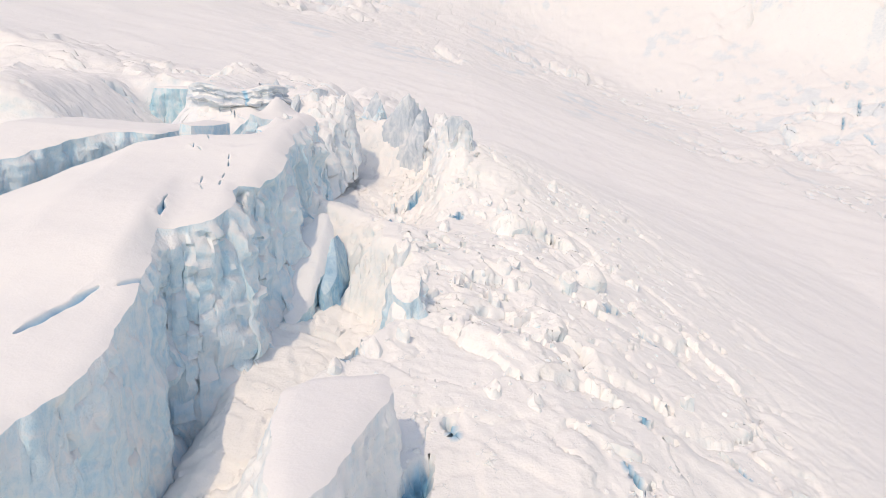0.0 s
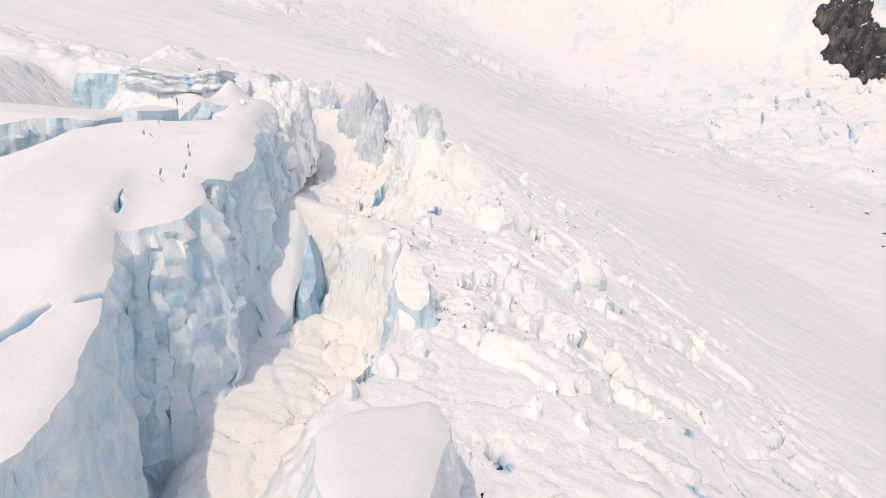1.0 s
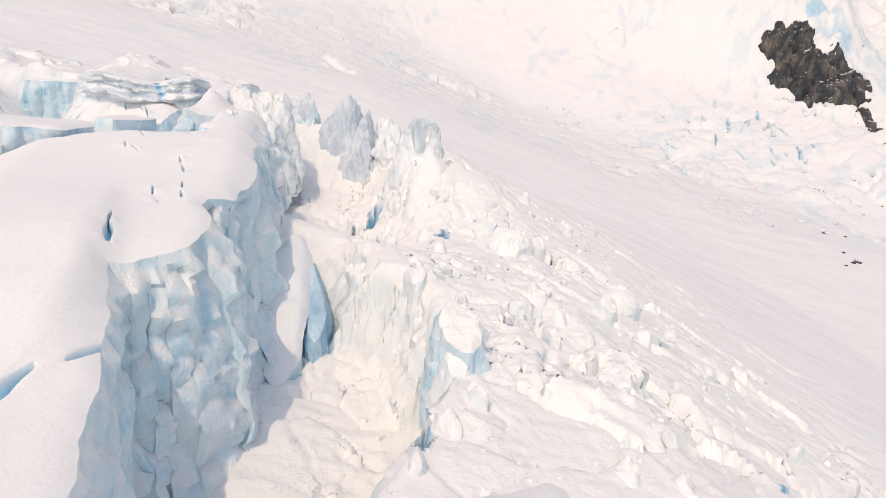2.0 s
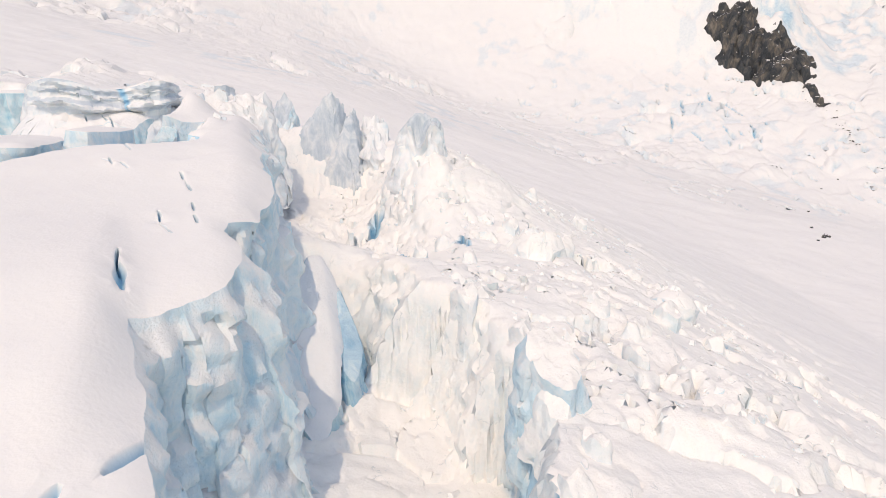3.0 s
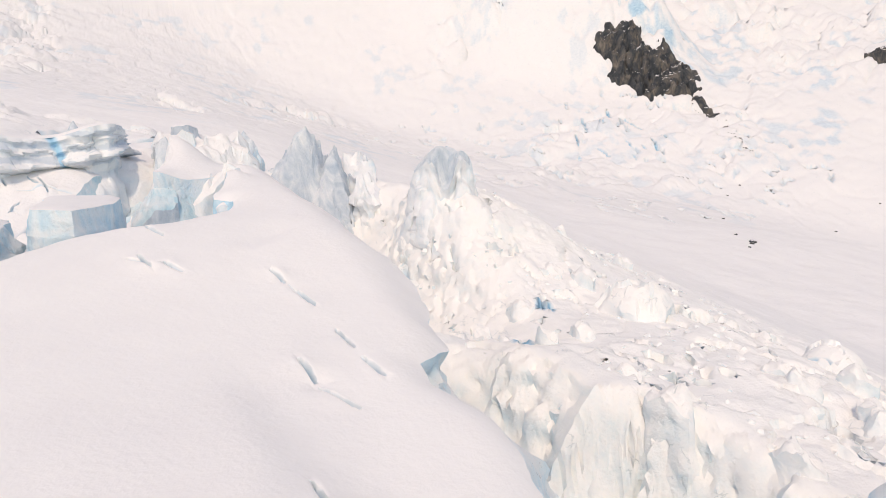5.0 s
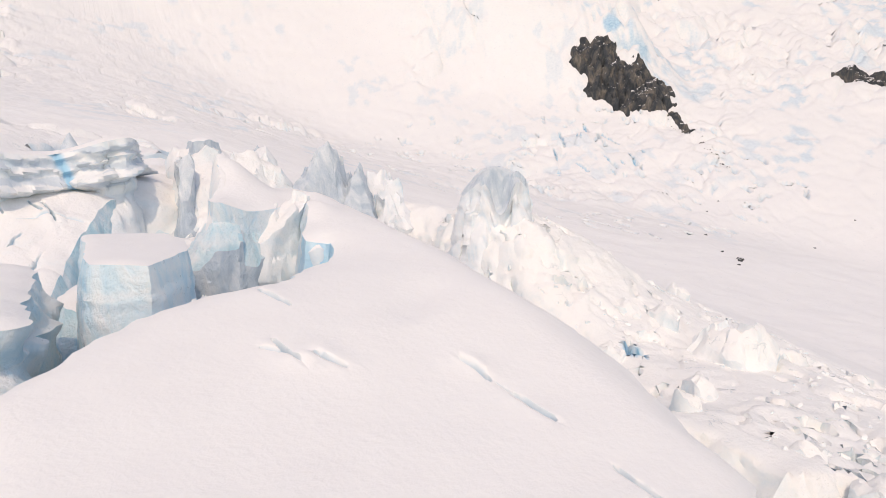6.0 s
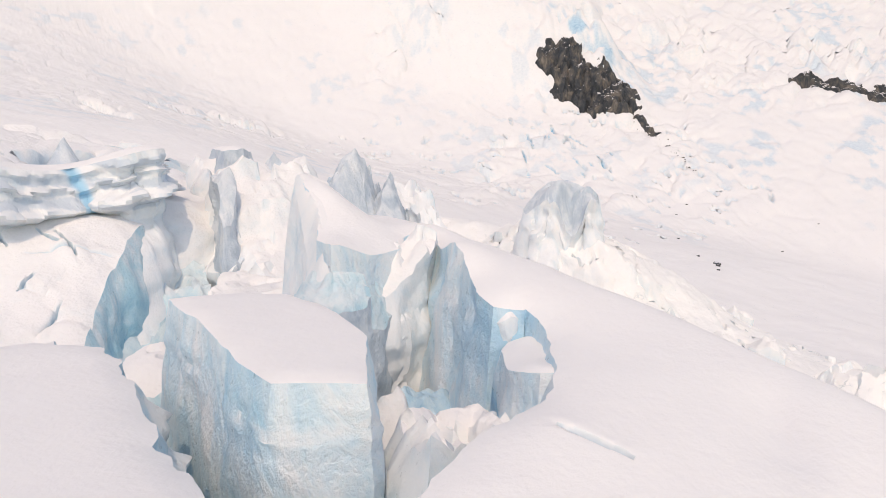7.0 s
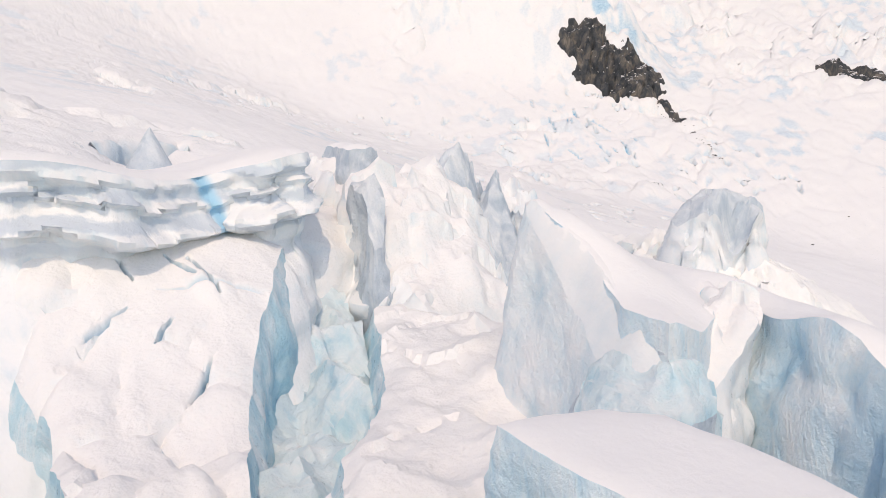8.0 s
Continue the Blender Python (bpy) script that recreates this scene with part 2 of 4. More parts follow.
PITS = [  # open holes and cracks in the icefall: ends, half width, depth
    (6.6, 200.4, 9.6, 202.6, 1.9, 6.0), (8.2, 199.3, 8.6, 205, 1.2, 5.0), (45.5, 157, 47.5, 163, 1.8, 5.0), (42, 114.5, 44.5, 110, 1.1, 4.0), (44.5, 110.8, 49, 113.5, 1.0, 3.0),
    (52, 156, 56, 150, 1.4, 4.0), (-8, 231, -5, 237, 1.6, 6.0), (34, 98, 36, 92, 1.0, 4.0), (5, 98, 6.5, 93, 1.0, 5.0),
    # (-10.8, 179) and (-1.5, 77): blue pits put where shadows fall
    (-12.6, 108, -11.4, 112.5, 1.2, 5.0), (-10.8, 179, -8, 187, 1.6, 5.0), (-1.5, 77, 2.5, 89, 2.4, 7.0), (60, 118, 63, 111, 1.0, 3.0),
    (460, 762, 476, 792, 1.5, 8.0), (484, 760, 492, 780, 1.3, 6.0), (500, 765, 514, 792, 1.6, 9.0), (522, 735, 512, 766, 1.6, 8.0), (508, 690, 516, 714, 1.4, 7.0), (455, 712, 452, 732, 1.4, 6.0), (436, 745, 446, 764, 1.3, 6.0),
    (486, 712, 489, 726, 1.3, 5.0), (496, 700, 499, 709, 1.2, 5.0), (474, 690, 478, 699, 1.2, 5.0), (420, 720, 426, 732, 1.2, 5.0), (528, 700, 533, 715, 1.3, 5.0), (470, 815, 480, 830, 1.5, 6.0)]
BLUE_PITS = list(PITS)
crack_rng = random.Random(21)
for _ in range(150):  # short random cracks between the blocks
    cx, cy, way = crack_rng.uniform(-6, 80), crack_rng.uniform(120, 265), crack_rng.uniform(0.3, 2.6)
    half = crack_rng.uniform(0.6, 2.2)
    PITS.append((cx - half * math.cos(way), cy - half * math.sin(way), cx + half * math.cos(way), cy + half * math.sin(way), crack_rng.uniform(0.5, 1.0), crack_rng.uniform(2.0, 4.5)))


FAR_PITS = []  # crevasses: clusters on the mountain's foot, long ones on the shelf behind the massif
crack_rng = random.Random(33)
for _ in range(60):
    mx, my = crack_rng.uniform(60, 640), crack_rng.uniform(520, 900)
    if 0.8 * (mx - 385) + 0.6 * (my - 725) < -170:
        continue
    for _ in range(crack_rng.randint(2, 6)):
        cx, cy, way, half = mx + crack_rng.gauss(0, 20), my + crack_rng.gauss(0, 13), crack_rng.gauss(1.2, 0.8), crack_rng.uniform(3, 8)
        FAR_PITS.append((cx - half * math.cos(way), cy - half * math.sin(way), cx + half * math.cos(way), cy + half * math.sin(way), crack_rng.uniform(1.8, 3.4), crack_rng.uniform(4, 9)))
for _ in range(26):
    cx, cy, way, half = crack_rng.uniform(-135, -38), crack_rng.uniform(256, 375), crack_rng.gauss(0.1, 0.25), crack_rng.uniform(4, 13)
    FAR_PITS.append((cx - half * math.cos(way), cy - half * math.sin(way), cx + half * math.cos(way), cy + half * math.sin(way), crack_rng.uniform(1.5, 3.0), crack_rng.uniform(5, 9)))
PITS += FAR_PITS


def rim_line(y):
    """Where the icefall's edge runs above the chasm: faces to the sun, split by short recesses."""
    saw = (y / 10.5 + 0.35 * vnoise(y * 0.11, 0, 0, 75)) % 1.0
    teeth = np.where(saw < 0.8, 0.5 - saw / 0.8, (saw - 0.8) / 0.2 - 0.5)
    return 2.8 * teeth * smooth(137, 143, y) * smooth(182, 172, y) + np.interp(y, [60, 100, 113, 122, 137, 141, 150, 158, 165, 175, 190], [-18, -17, -13, -8.5, -1.5, -3, -4.5, -6, -11, -13, -14])


def ground_height(x, y):
    base = plain(x, y)
    # broken ridge of the icefall and its long right flank
    ridge = 52 * np.clip((230 - x) / 205, 0, 1) ** 1.05
    ridge = ridge * (1 - 0.6 * smooth(262, 420, y))
    # chasm below the big snow-topped massif, closed at its head
    off = x - rim_line(y) + 2.4 * fbm(x * 0.05, y * 0.06, 0, 2, 71, 0.4)
    wide = 5.6 - 3.0 * smooth(142, 138, y) + 5 * smooth(118, 108, y)
    chasm = (1 - smooth(-1, 1, (off + wide - 1.8) / wide)) * (1 - smooth(172, 190, y))
    chasm = chasm * (17 + 6 * smooth(150, 90, y) + 4 * smooth(120, 170, y))
    z = base + ridge - chasm
    # sagging snow between the massif and the upper icefall
    z = z - 6 * np.exp(-(((x - 8) / 28) ** 2 + ((y - 203) / 24) ** 2))
    z = z - (3 + 15 * smooth(182, 230, y)) * (1 - smooth(-9, 9, x)) * smooth(172, 190, y) * (1 - smooth(262, 284, y))
    # crest below the hollow mound
    z = z + 10 * np.exp(-(((x - 6) / np.where(x > 6, 24, 13)) ** 2 + ((y - 237) / np.where(y > 237, 14, 18)) ** 2))
    # shelf behind and left of the massif
    west = smooth(-34, -50, x)
    shelf_low = -20 + 32 * smooth(168, 182, y) + 24 * smooth(-90, -130, x) * smooth(180, 205, y) + 14 * smooth(188, 200, y)
    shelf_high = base + 56.8 - 36 * smooth(285, 430, y) - 5 * np.exp(-(((x + 65) / 8) ** 2 + ((y - 272) / 9) ** 2))
    far_west = smooth(-86, -94, x)  # the shelf steps back here behind an ice wall
    shelf_high = shelf_high - 6 * far_west * (1 - smooth(300, 360, y))
    rise = smooth(0, 1, (y - 236 - 30 * far_west) / (10 + 16 * smooth(-112, -130, x)))
    z = z * (1 - west) + (shelf_low * (1 - rise) + shelf_high * rise) * west
    return z + mountain(x, y)


def broken(x, y):
    """How far the surface is broken into blocks, 0 to 1."""
    near = (1 - smooth(40, 140, x + 22 * fbm(x * 0.02, y * 0.02))) * (1 - smooth(255, 330, y + 0.2 * x)) + smooth(-30, -50, x) * (1 - smooth(300, 370, y))
    patch = smooth(0.0, 0.5, fbm(x * 0.007, y * 0.007, 3.0, 3, 11))
    far = smooth(640, 800, y + 0.35 * x) * (0.16 + 0.6 * patch)
    far = far + 0.6 * smooth(300, 400, y) * (1 - smooth(480, 600, y)) * smooth(0, -60, x) * patch
    far = far * (1 - 0.8 * np.exp(-(((x - 500) / 110) ** 2 + ((y - 712) / 75) ** 2)))
    far = far + 0.5 * smooth(30, 110, 0.66 * (x - 560) + 0.75 * (y - 803)) * smooth(540, 610, x)
    far = far + 0.8 * np.exp(-(((x - 625) / 60) ** 2 + ((y - 840) / 60) ** 2))
    return np.clip(near, 0, 1), far


def slit_depth(x, y, slits):
    """Open cracks in a snow cover: (x0, y0, x1, y1, width, depth)."""
    z = np.zeros(np.shape(x))
    for x0, y0, x1, y1, w, deep in slits:
        near = (x > min(x0, x1) - 5) & (x < max(x0, x1) + 5) & (y > min(y0, y1) - 5) & (y < max(y0, y1) + 5)
        if not near.any():
            continue
        px, py = x[near], y[near]
        dx, dy = x1 - x0, y1 - y0
        k = ((px - x0) * dx + (py - y0) * dy) / (dx * dx + dy * dy)
        side = ((px - x0) * dy - (py - y0) * dx) / math.hypot(dx, dy) + 0.4 * w * vnoise(px * 0.5, py * 0.5, 0, 77)
        width = w * np.sqrt(np.clip(4 * k * (1 - k), 0, 1)) + 1e-6
        z[near] -= np.where((k > 0) & (k < 1), deep * np.clip(1.25 * (1 - np.abs(side) / width), 0, 1), 0)
    return z


def rough_height(x, y):
    near, far = broken(x, y)
    wx, wy = x + 4 * fbm(x * 0.08, y * 0.08, 0, 3, 21), y + 4 * fbm(x * 0.08, y * 0.08, 5, 3, 22)
    h1, l1, e1 = cells(wx / 13, wy / 11, 1)
    h2, l2, e2 = cells(wx / 5.0, wy / 4.2, 2)
    h3, l3, e3 = cells(wx / 2.1, wy / 1.9, 3)
    block = 2.6 * (h1 - 0.5) + 4.0 * l1 - 1.3 * np.exp(-e1 * 9)
    block = block + 0.8 * (h2 - 0.5) + 1.3 * l2 - 0.6 * np.exp(-e2 * 8) * (h2 > 0.6)
    block = block + 0.3 * (h3 - 0.5) + 0.5 * l3 - 0.25 * np.exp(-e3 * 7) * (h3 > 0.6)
    block = block + 1.4 * ridged(x * 0.06, y * 0.06, 0, 5, 31)
    block = 0.9 * block * (0.35 + 0.65 * smooth(-0.35, 0.35, fbm(x * 0.03, y * 0.03, 9, 3, 33)))
    soft = 0.1 * ridged(x * 0.012 + 0.3 * fbm(x * 0.01, y * 0.01, 0, 2, 44), y * 0.03 + 0.01 * x, 0, 4, 43) + 1.2 * fbm(x * 0.02, y * 0.03, 0, 4, 41) + 0.12 * fbm(x * 0.2, y * 0.22, 0, 3, 42)
    g1, k1, f1 = cells(x / 42 + 0.3 * fbm(x * 0.02, y * 0.02, 0, 2, 51), y / 34, 5)
    g2, k2, f2 = cells(x / 15, y / 12, 6)
    serac = 13 * (g1 - 0.5) + 14 * k1 - 7 * np.exp(-f1 * 6) * (g1 > 0.35) + 4.5 * (g2 - 0.5) + 6.5 * k2 - 3 * np.exp(-f2 * 7) * (g2 > 0.6)
    serac = 1.15 * serac + 4.5 * ridged(x * 0.015, y * 0.015, 0, 5, 61)
    serac = serac + 1.6 * fbm(x * 0.09, y * 0.09, 0, 3, 63)
    slope = np.abs(x - rim_line(y) + 2)
    block = block * (1 - 0.92 * np.exp(-((slope / 5) ** 2)) * smooth(185, 170, y))
    return near * block + (1 - near) * soft + far * serac + slit_depth(x, y, PITS)


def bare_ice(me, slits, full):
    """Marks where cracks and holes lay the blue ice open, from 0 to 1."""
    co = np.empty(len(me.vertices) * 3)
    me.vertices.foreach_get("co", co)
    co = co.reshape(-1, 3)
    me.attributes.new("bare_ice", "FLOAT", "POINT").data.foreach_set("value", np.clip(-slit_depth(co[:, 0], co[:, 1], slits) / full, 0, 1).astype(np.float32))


def steps(breaks):
    """Grid lines: from each (start, spacing) to the next."""
    out = []
    for (a, s), (b, _) in zip(breaks, breaks[1:]):
        out.append(np.arange(a, b, s))
    return np.concatenate(out)


def splinter(co):
    """Breaks steep slopes into knobs and plates, outward from the slope."""
    x, y, z = co[..., 0], co[..., 1], co[..., 2]
    du, dv = np.gradient(co, axis=1), np.gradient(co, axis=0)
    nrm = np.cross(du, dv)
    nrm = nrm / np.maximum(np.linalg.norm(nrm, axis=2, keepdims=True), 1e-9)
    here = (x > -130) & (x < 100) & (y > -50) & (y < 300)
    x, y, z, up = x[here], y[here], z[here], nrm[here][:, 2]
    bend = 1.2 * fbm(x * 0.2, y * 0.2, z * 0.2, 2, 401)
    h1, k1, e1 = cells((y - 0.5 * x + bend) / 4.6, (z + 0.3 * x + bend) / 2.6, 402)
    h2, k2, e2 = cells((y - 0.5 * x - bend) / 1.5, (z + 0.3 * x - bend) / 1.7, 403)
    push = 1.4 * (h1 - 0.5) + 1.3 * k1 - 0.7 * np.exp(-e1 * 9) + 0.6 * (h2 - 0.5) + 0.8 * k2 - 0.25 * np.exp(-e2 * 8)
    push = push + 0.5 * ridged(x * 0.15, y * 0.15, z * 0.15, 4, 404)
    near, _ = broken(x, y)
    co[here] += nrm[here] * ((0.55 + 0.2 * smooth(0.6, 0.35, up)) * push * near * smooth(0.93, 0.7, up))[:, None]
    return co


def grid_mesh(name, xs, ys, height):
    gx, gy = np.meshgrid(xs, ys)
    gz = height(gx, gy)
    co = splinter(np.stack([gx, gy, gz], -1)).reshape(-1, 3)
    nx, ny = len(xs), len(ys)
    i = (np.arange(ny - 1)[:, None] * nx + np.arange(nx - 1)[None]).ravel()
    return mesh_from(name, co, np.stack([i, i + 1, i + nx + 1, i + nx], -1), 48)


def mesh_from(name, co, faces, crease=46):
    faces = np.asarray(faces)
    me = bpy.data.meshes.new(name)
    me.vertices.add(len(co))
    me.vertices.foreach_set("co", np.asarray(co, float).ravel())
    k = faces.shape[1]
    me.loops.add(faces.size)
    me.loops.foreach_set("vertex_index", faces.ravel().astype(np.int32))
    me.polygons.add(len(faces))
    me.polygons.foreach_set("loop_start", np.arange(0, faces.size, k, dtype=np.int32))
    me.update(calc_edges=True)
    me.validate()
    me.polygons.foreach_set("use_smooth", np.ones(len(me.polygons), bool))
    me.set_sharp_from_angle(angle=radians(crease))
    return me


xs = steps([(-1500, 60), (-600, 12), (-240, 3), (-150, 1.5), (-132, 1.3), (-96, 1.0), (-38, 0.6), (-20, 0.4), (4, 0.55), (80, 0.9), (110, 1.6), (180, 2.6), (430, 1.7), (535, 2.6), (640, 4), (900, 8), (1300, 60), (2200, 60)])
ys = steps([(-300, 12), (-48, 3), (24, 1.4), (60, 0.58), (250, 0.9), (300, 1.4), (376, 3), (470, 2.4), (686, 1.8), (800, 2.6), (860, 4), (1180, 12), (1600, 60), (2600, 60)])
ground = new("ground", grid_mesh("ground", xs, ys, lambda x, y: ground_height(x, y) + rough_height(x, y)))
ground.data.materials.append(GLACIER)
co = np.empty(len(ground.data.vertices) * 3)
ground.data.vertices.foreach_get("co", co)
co = co.reshape(-1, 3)
gx, gy = co[:, 0], co[:, 1]
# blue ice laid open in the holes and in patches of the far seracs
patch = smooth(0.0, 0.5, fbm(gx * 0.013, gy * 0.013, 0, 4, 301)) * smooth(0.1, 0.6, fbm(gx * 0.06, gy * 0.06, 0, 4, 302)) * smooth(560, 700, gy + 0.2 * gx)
ridge_blue = np.exp(-(((gx - 612 - 0.49 * (868 - gy)) / 20) ** 2)) * smooth(745, 765, gy) * smooth(930, 900, gy) * smooth(-0.2, 0.4, fbm(gx * 0.05, gy * 0.05, 0, 3, 303))
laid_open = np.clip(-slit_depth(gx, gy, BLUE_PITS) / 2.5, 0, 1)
# shaded edge above the chasm: its shade is put in as blue
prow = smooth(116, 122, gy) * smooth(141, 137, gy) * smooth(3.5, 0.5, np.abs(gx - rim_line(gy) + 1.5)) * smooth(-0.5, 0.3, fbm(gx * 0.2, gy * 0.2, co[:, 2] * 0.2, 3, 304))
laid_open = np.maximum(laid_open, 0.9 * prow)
# far crevasses tinted blue; on the shelf this carries their shade too
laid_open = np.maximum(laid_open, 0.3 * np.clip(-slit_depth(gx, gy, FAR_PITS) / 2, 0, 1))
# right of the crag the blue also carries the slope's shading
ground.data.attributes.new("bare_ice", "FLOAT", "POINT").data.foreach_set("value", np.clip(np.maximum(laid_open, np.maximum((0.18 + 0.16 * smooth(600, 680, gx)) * patch, 0.75 * ridge_blue)), 0, 1).astype(np.float32))
# whiter tone over the icefall, standing in for its brighter light
white_tone = np.clip(broken(gx, gy)[0], 0, 1) * smooth(-45, -30, gx)
ground.data.attributes.new("white_tone", "FLOAT", "POINT").data.foreach_set("value", white_tone.astype(np.float32))
# greyer tone on the far slope, to offset the strong sun there
far_tone = smooth(560, 720, gy + 0.35 * gx)
ground.data.attributes.new("far_tone", "FLOAT", "POINT").data.foreach_set("value", far_tone.astype(np.float32))
tagged(ground, "snow-covered glacier with broken icefall and far mountain slope", "glacier", kind="structure")


# ---- seracs ----
def part(name, mesh, mat, parent, label=""):
    ob = new(name, mesh)
    ob.data.materials.append(mat)
    ob.parent = parent
    if label:
        tagged(ob, label)
    return ob


def resample(points, step):
    p = np.array(points, float)
    q = []
    for a, b in zip(p, np.roll(p, -1, 0)):
        k = max(1, int(round(np.hypot(*(b - a)) / step)))
        q += [a + (b - a) * i / k for i in range(k)]
    return np.array(q)


def rounded(points, times=1):
    p = np.array(points, float)
    for _ in range(times):
        nxt = np.roll(p, -1, 0)
        p = np.stack([0.8 * p + 0.2 * nxt, 0.2 * p + 0.8 * nxt], 1).reshape(-1, 2)
    return p


def outward(p):
    d = np.roll(p, -1, 0) - np.roll(p, 1, 0)
    nrm = np.stack([d[:, 1], -d[:, 0]], -1)
    return nrm / np.maximum(np.linalg.norm(nrm, axis=1, keepdims=True), 1e-6)


def edge_distance(q, p):
    """The distance of each point q from the closed line p."""
    a, d = p, np.roll(p, -1, 0) - p
    best = np.full(len(q), 1e9)
    for (ax, ay), (dx, dy) in zip(a, d):
        k = np.clip(((q[:, 0] - ax) * dx + (q[:, 1] - ay) * dy) / max(dx * dx + dy * dy, 1e-9), 0, 1)
        best = np.minimum(best, np.hypot(q[:, 0] - ax - k * dx, q[:, 1] - ay - k * dy))
    return best


def serac(name, label, outline, top, depth, wall_mat=None, cap_mat=None, step=0.6, cap_step=1.0, lip=1.2, jag=0.5, rough=1.0, strata=0.0, strata_to=99.0, strata_west=-500.0, skirt=0.0, facet=1.0, notch=None,
          batter=0.08, slits=(), seed=0, group="seracs", category="serac", grain=1.0, cap_rough=0.12, sides=1, calm=None, profile=None, blue_spots=(), hollows=()):
    from mathutils.geometry import delaunay_2d_cdt
    thing = new(name)
    tagged(thing, label, category, group)
    p = resample(rounded(outline, sides), step)
    n0 = outward(p)
    p = p + n0 * (jag * fbm(p[:, 0] * 0.22 / grain, p[:, 1] * 0.22 / grain, seed, 4, 80 + seed))[:, None]
    n0 = outward(p)
    # cover of snow
    lo, hi = p.min(0), p.max(0)
    gx, gy = np.meshgrid(np.arange(lo[0], hi[0], cap_step), np.arange(lo[1], hi[1], cap_step))
    q = np.stack([gx.ravel(), gy.ravel()], -1)
    q = q + cap_step * 0.3 * np.stack([vnoise(q[:, 0] * 3.1, q[:, 1] * 3.1, 0, 5), vnoise(q[:, 0] * 3.1, q[:, 1] * 3.1, 0, 6)], -1)
    extra = []
    for x0, y0, x1, y1, w, deep in slits:
        length = math.hypot(x1 - x0, y1 - y0)
        along, across = np.meshgrid(np.linspace(0, 1, int(length / 0.2) + 2), np.linspace(-w - 0.25, w + 0.25, int((2 * w + 0.5) / 0.11) + 2))
        ux, uy = (x1 - x0) / length, (y1 - y0) / length
        extra.append(np.stack([(x0 + along * (x1 - x0) - uy * across).ravel(), (y0 + along * (y1 - y0) + ux * across).ravel()], -1))
        k = np.clip(((q[:, 0] - x0) * ux + (q[:, 1] - y0) * uy) / length, 0, 1)
        q = q[np.hypot(q[:, 0] - x0 - k * (x1 - x0), q[:, 1] - y0 - k * (y1 - y0)) > w + 0.35]
    q = np.concatenate([q, *extra])
    inside = np.zeros(len(q), bool)
    for (ax, ay), (bx, by) in zip(p, np.roll(p, -1, 0)):
        cross = ((ay > q[:, 1]) != (by > q[:, 1])) & (q[:, 0] < (bx - ax) * (q[:, 1] - ay) / (by - ay + 1e-12) + ax)
        inside ^= cross
    q = q[inside]
    d = edge_distance(q, p)
    q, d = q[d > 0.35 * min(step, cap_step)], d[d > 0.35 * min(step, cap_step)]
    everything = np.concatenate([p, q])
    dist = np.concatenate([np.zeros(len(p)), d])
    verts, _, faces, *_ = delaunay_2d_cdt([Vector(v) for v in everything], [(i, (i + 1) % len(p)) for i in range(len(p))], [], 1, 1e-5)
    v = np.array([tuple(a) for a in verts])
    if len(v) == len(everything):
        dist_v = dist
    else:
        dist_v = edge_distance(v, p)

    def cap_z(x, y, dd):
        z = top(x, y) - lip * np.exp(-((dd / (1.4 * lip + 0.01)) ** 1.3))
        z = z + cap_rough * fbm(x * 0.12, y * 0.12, seed, 5, 90 + seed)
        for x0, y0, x1, y1, w, deep in slits:  # raised snow lip along a crack
            k = np.clip(((x - x0) * (x1 - x0) + (y - y0) * (y1 - y0)) / ((x1 - x0) ** 2 + (y1 - y0) ** 2), 0, 1)
            away = np.hypot(x - x0 - k * (x1 - x0), y - y0 - k * (y1 - y0))
            z = z + 0.25 * np.exp(-(((away - w - 0.25) / 0.45) ** 2)) * (0.5 + vnoise(x * 0.5, y * 0.5, 0, 91))
        return z + slit_depth(x, y, slits)

    co = np.concatenate([v, cap_z(v[:, 0], v[:, 1], dist_v)[:, None]], 1)
    cover = part("snow_cover", mesh_from("snow_cover", co, [f for f in faces if len(f) == 3]), cap_mat or SNOW, thing)
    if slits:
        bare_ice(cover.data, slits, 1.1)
    # walls
    zt = cap_z(p[:, 0], p[:, 1], np.zeros(len(p)))
    levels = int(depth / (step * 1.15)) + 2
    run = np.concatenate([[0], np.cumsum(np.hypot(*np.diff(p, axis=0).T))])
    rings = []
    rough0 = rough
    for k in range(levels):
        v_ = k / (levels - 1)
        drop = depth * v_
        z = zt - drop
        fade = min(1.0, drop / 2.5)
        x, y = p[:, 0], p[:, 1]
        rib = fbm(x * 0.16 / grain, y * 0.16 / grain, z * 0.05 / grain, 4, 100 + seed)
        lump = ridged(x * 0.10 / grain, y * 0.10 / grain, z * 0.12 / grain, 4, 110 + seed)
        chip = fbm(x * 0.6 / grain, y * 0.6 / grain, z * 0.45 / grain, 3, 120 + seed)
        if calm:
            rough = rough0 * calm(x, y)
        push = batter * drop * (0.4 + 0.6 * np.clip(rough / rough0, 0, 1)) + fade * rough * (1.5 * rib + 0.8 * lump + 0.45 * chip - 0.3)
        bend = 1.5 * fbm(x * 0.15, y * 0.15, z * 0.15, 2, 150 + seed)
        h1, k1, e1 = cells((run + bend) / (5.2 * grain), (z + bend) / (12.0 * grain) + 0.0 * run, 200 + seed)
        h2, k2, e2 = cells((run - bend) / (1.9 * grain), (z - bend) / (3.6 * grain) + 0.0 * run, 210 + seed)
        push = push + fade * facet * rough * (0.8 * (h1 - 0.5) + 1.8 * k1 - 0.35 * np.exp(-e1 * 10) + 0.28 * (h2 - 0.5) + 0.45 * k2)
        for bx, by, bz, r in hollows:
            push = push - 1.6 * r * np.exp(-(((x - bx) / r) ** 2 + ((y - by) / r) ** 2 + ((z - bz) / (1.7 * r)) ** 2) ** 1.5)
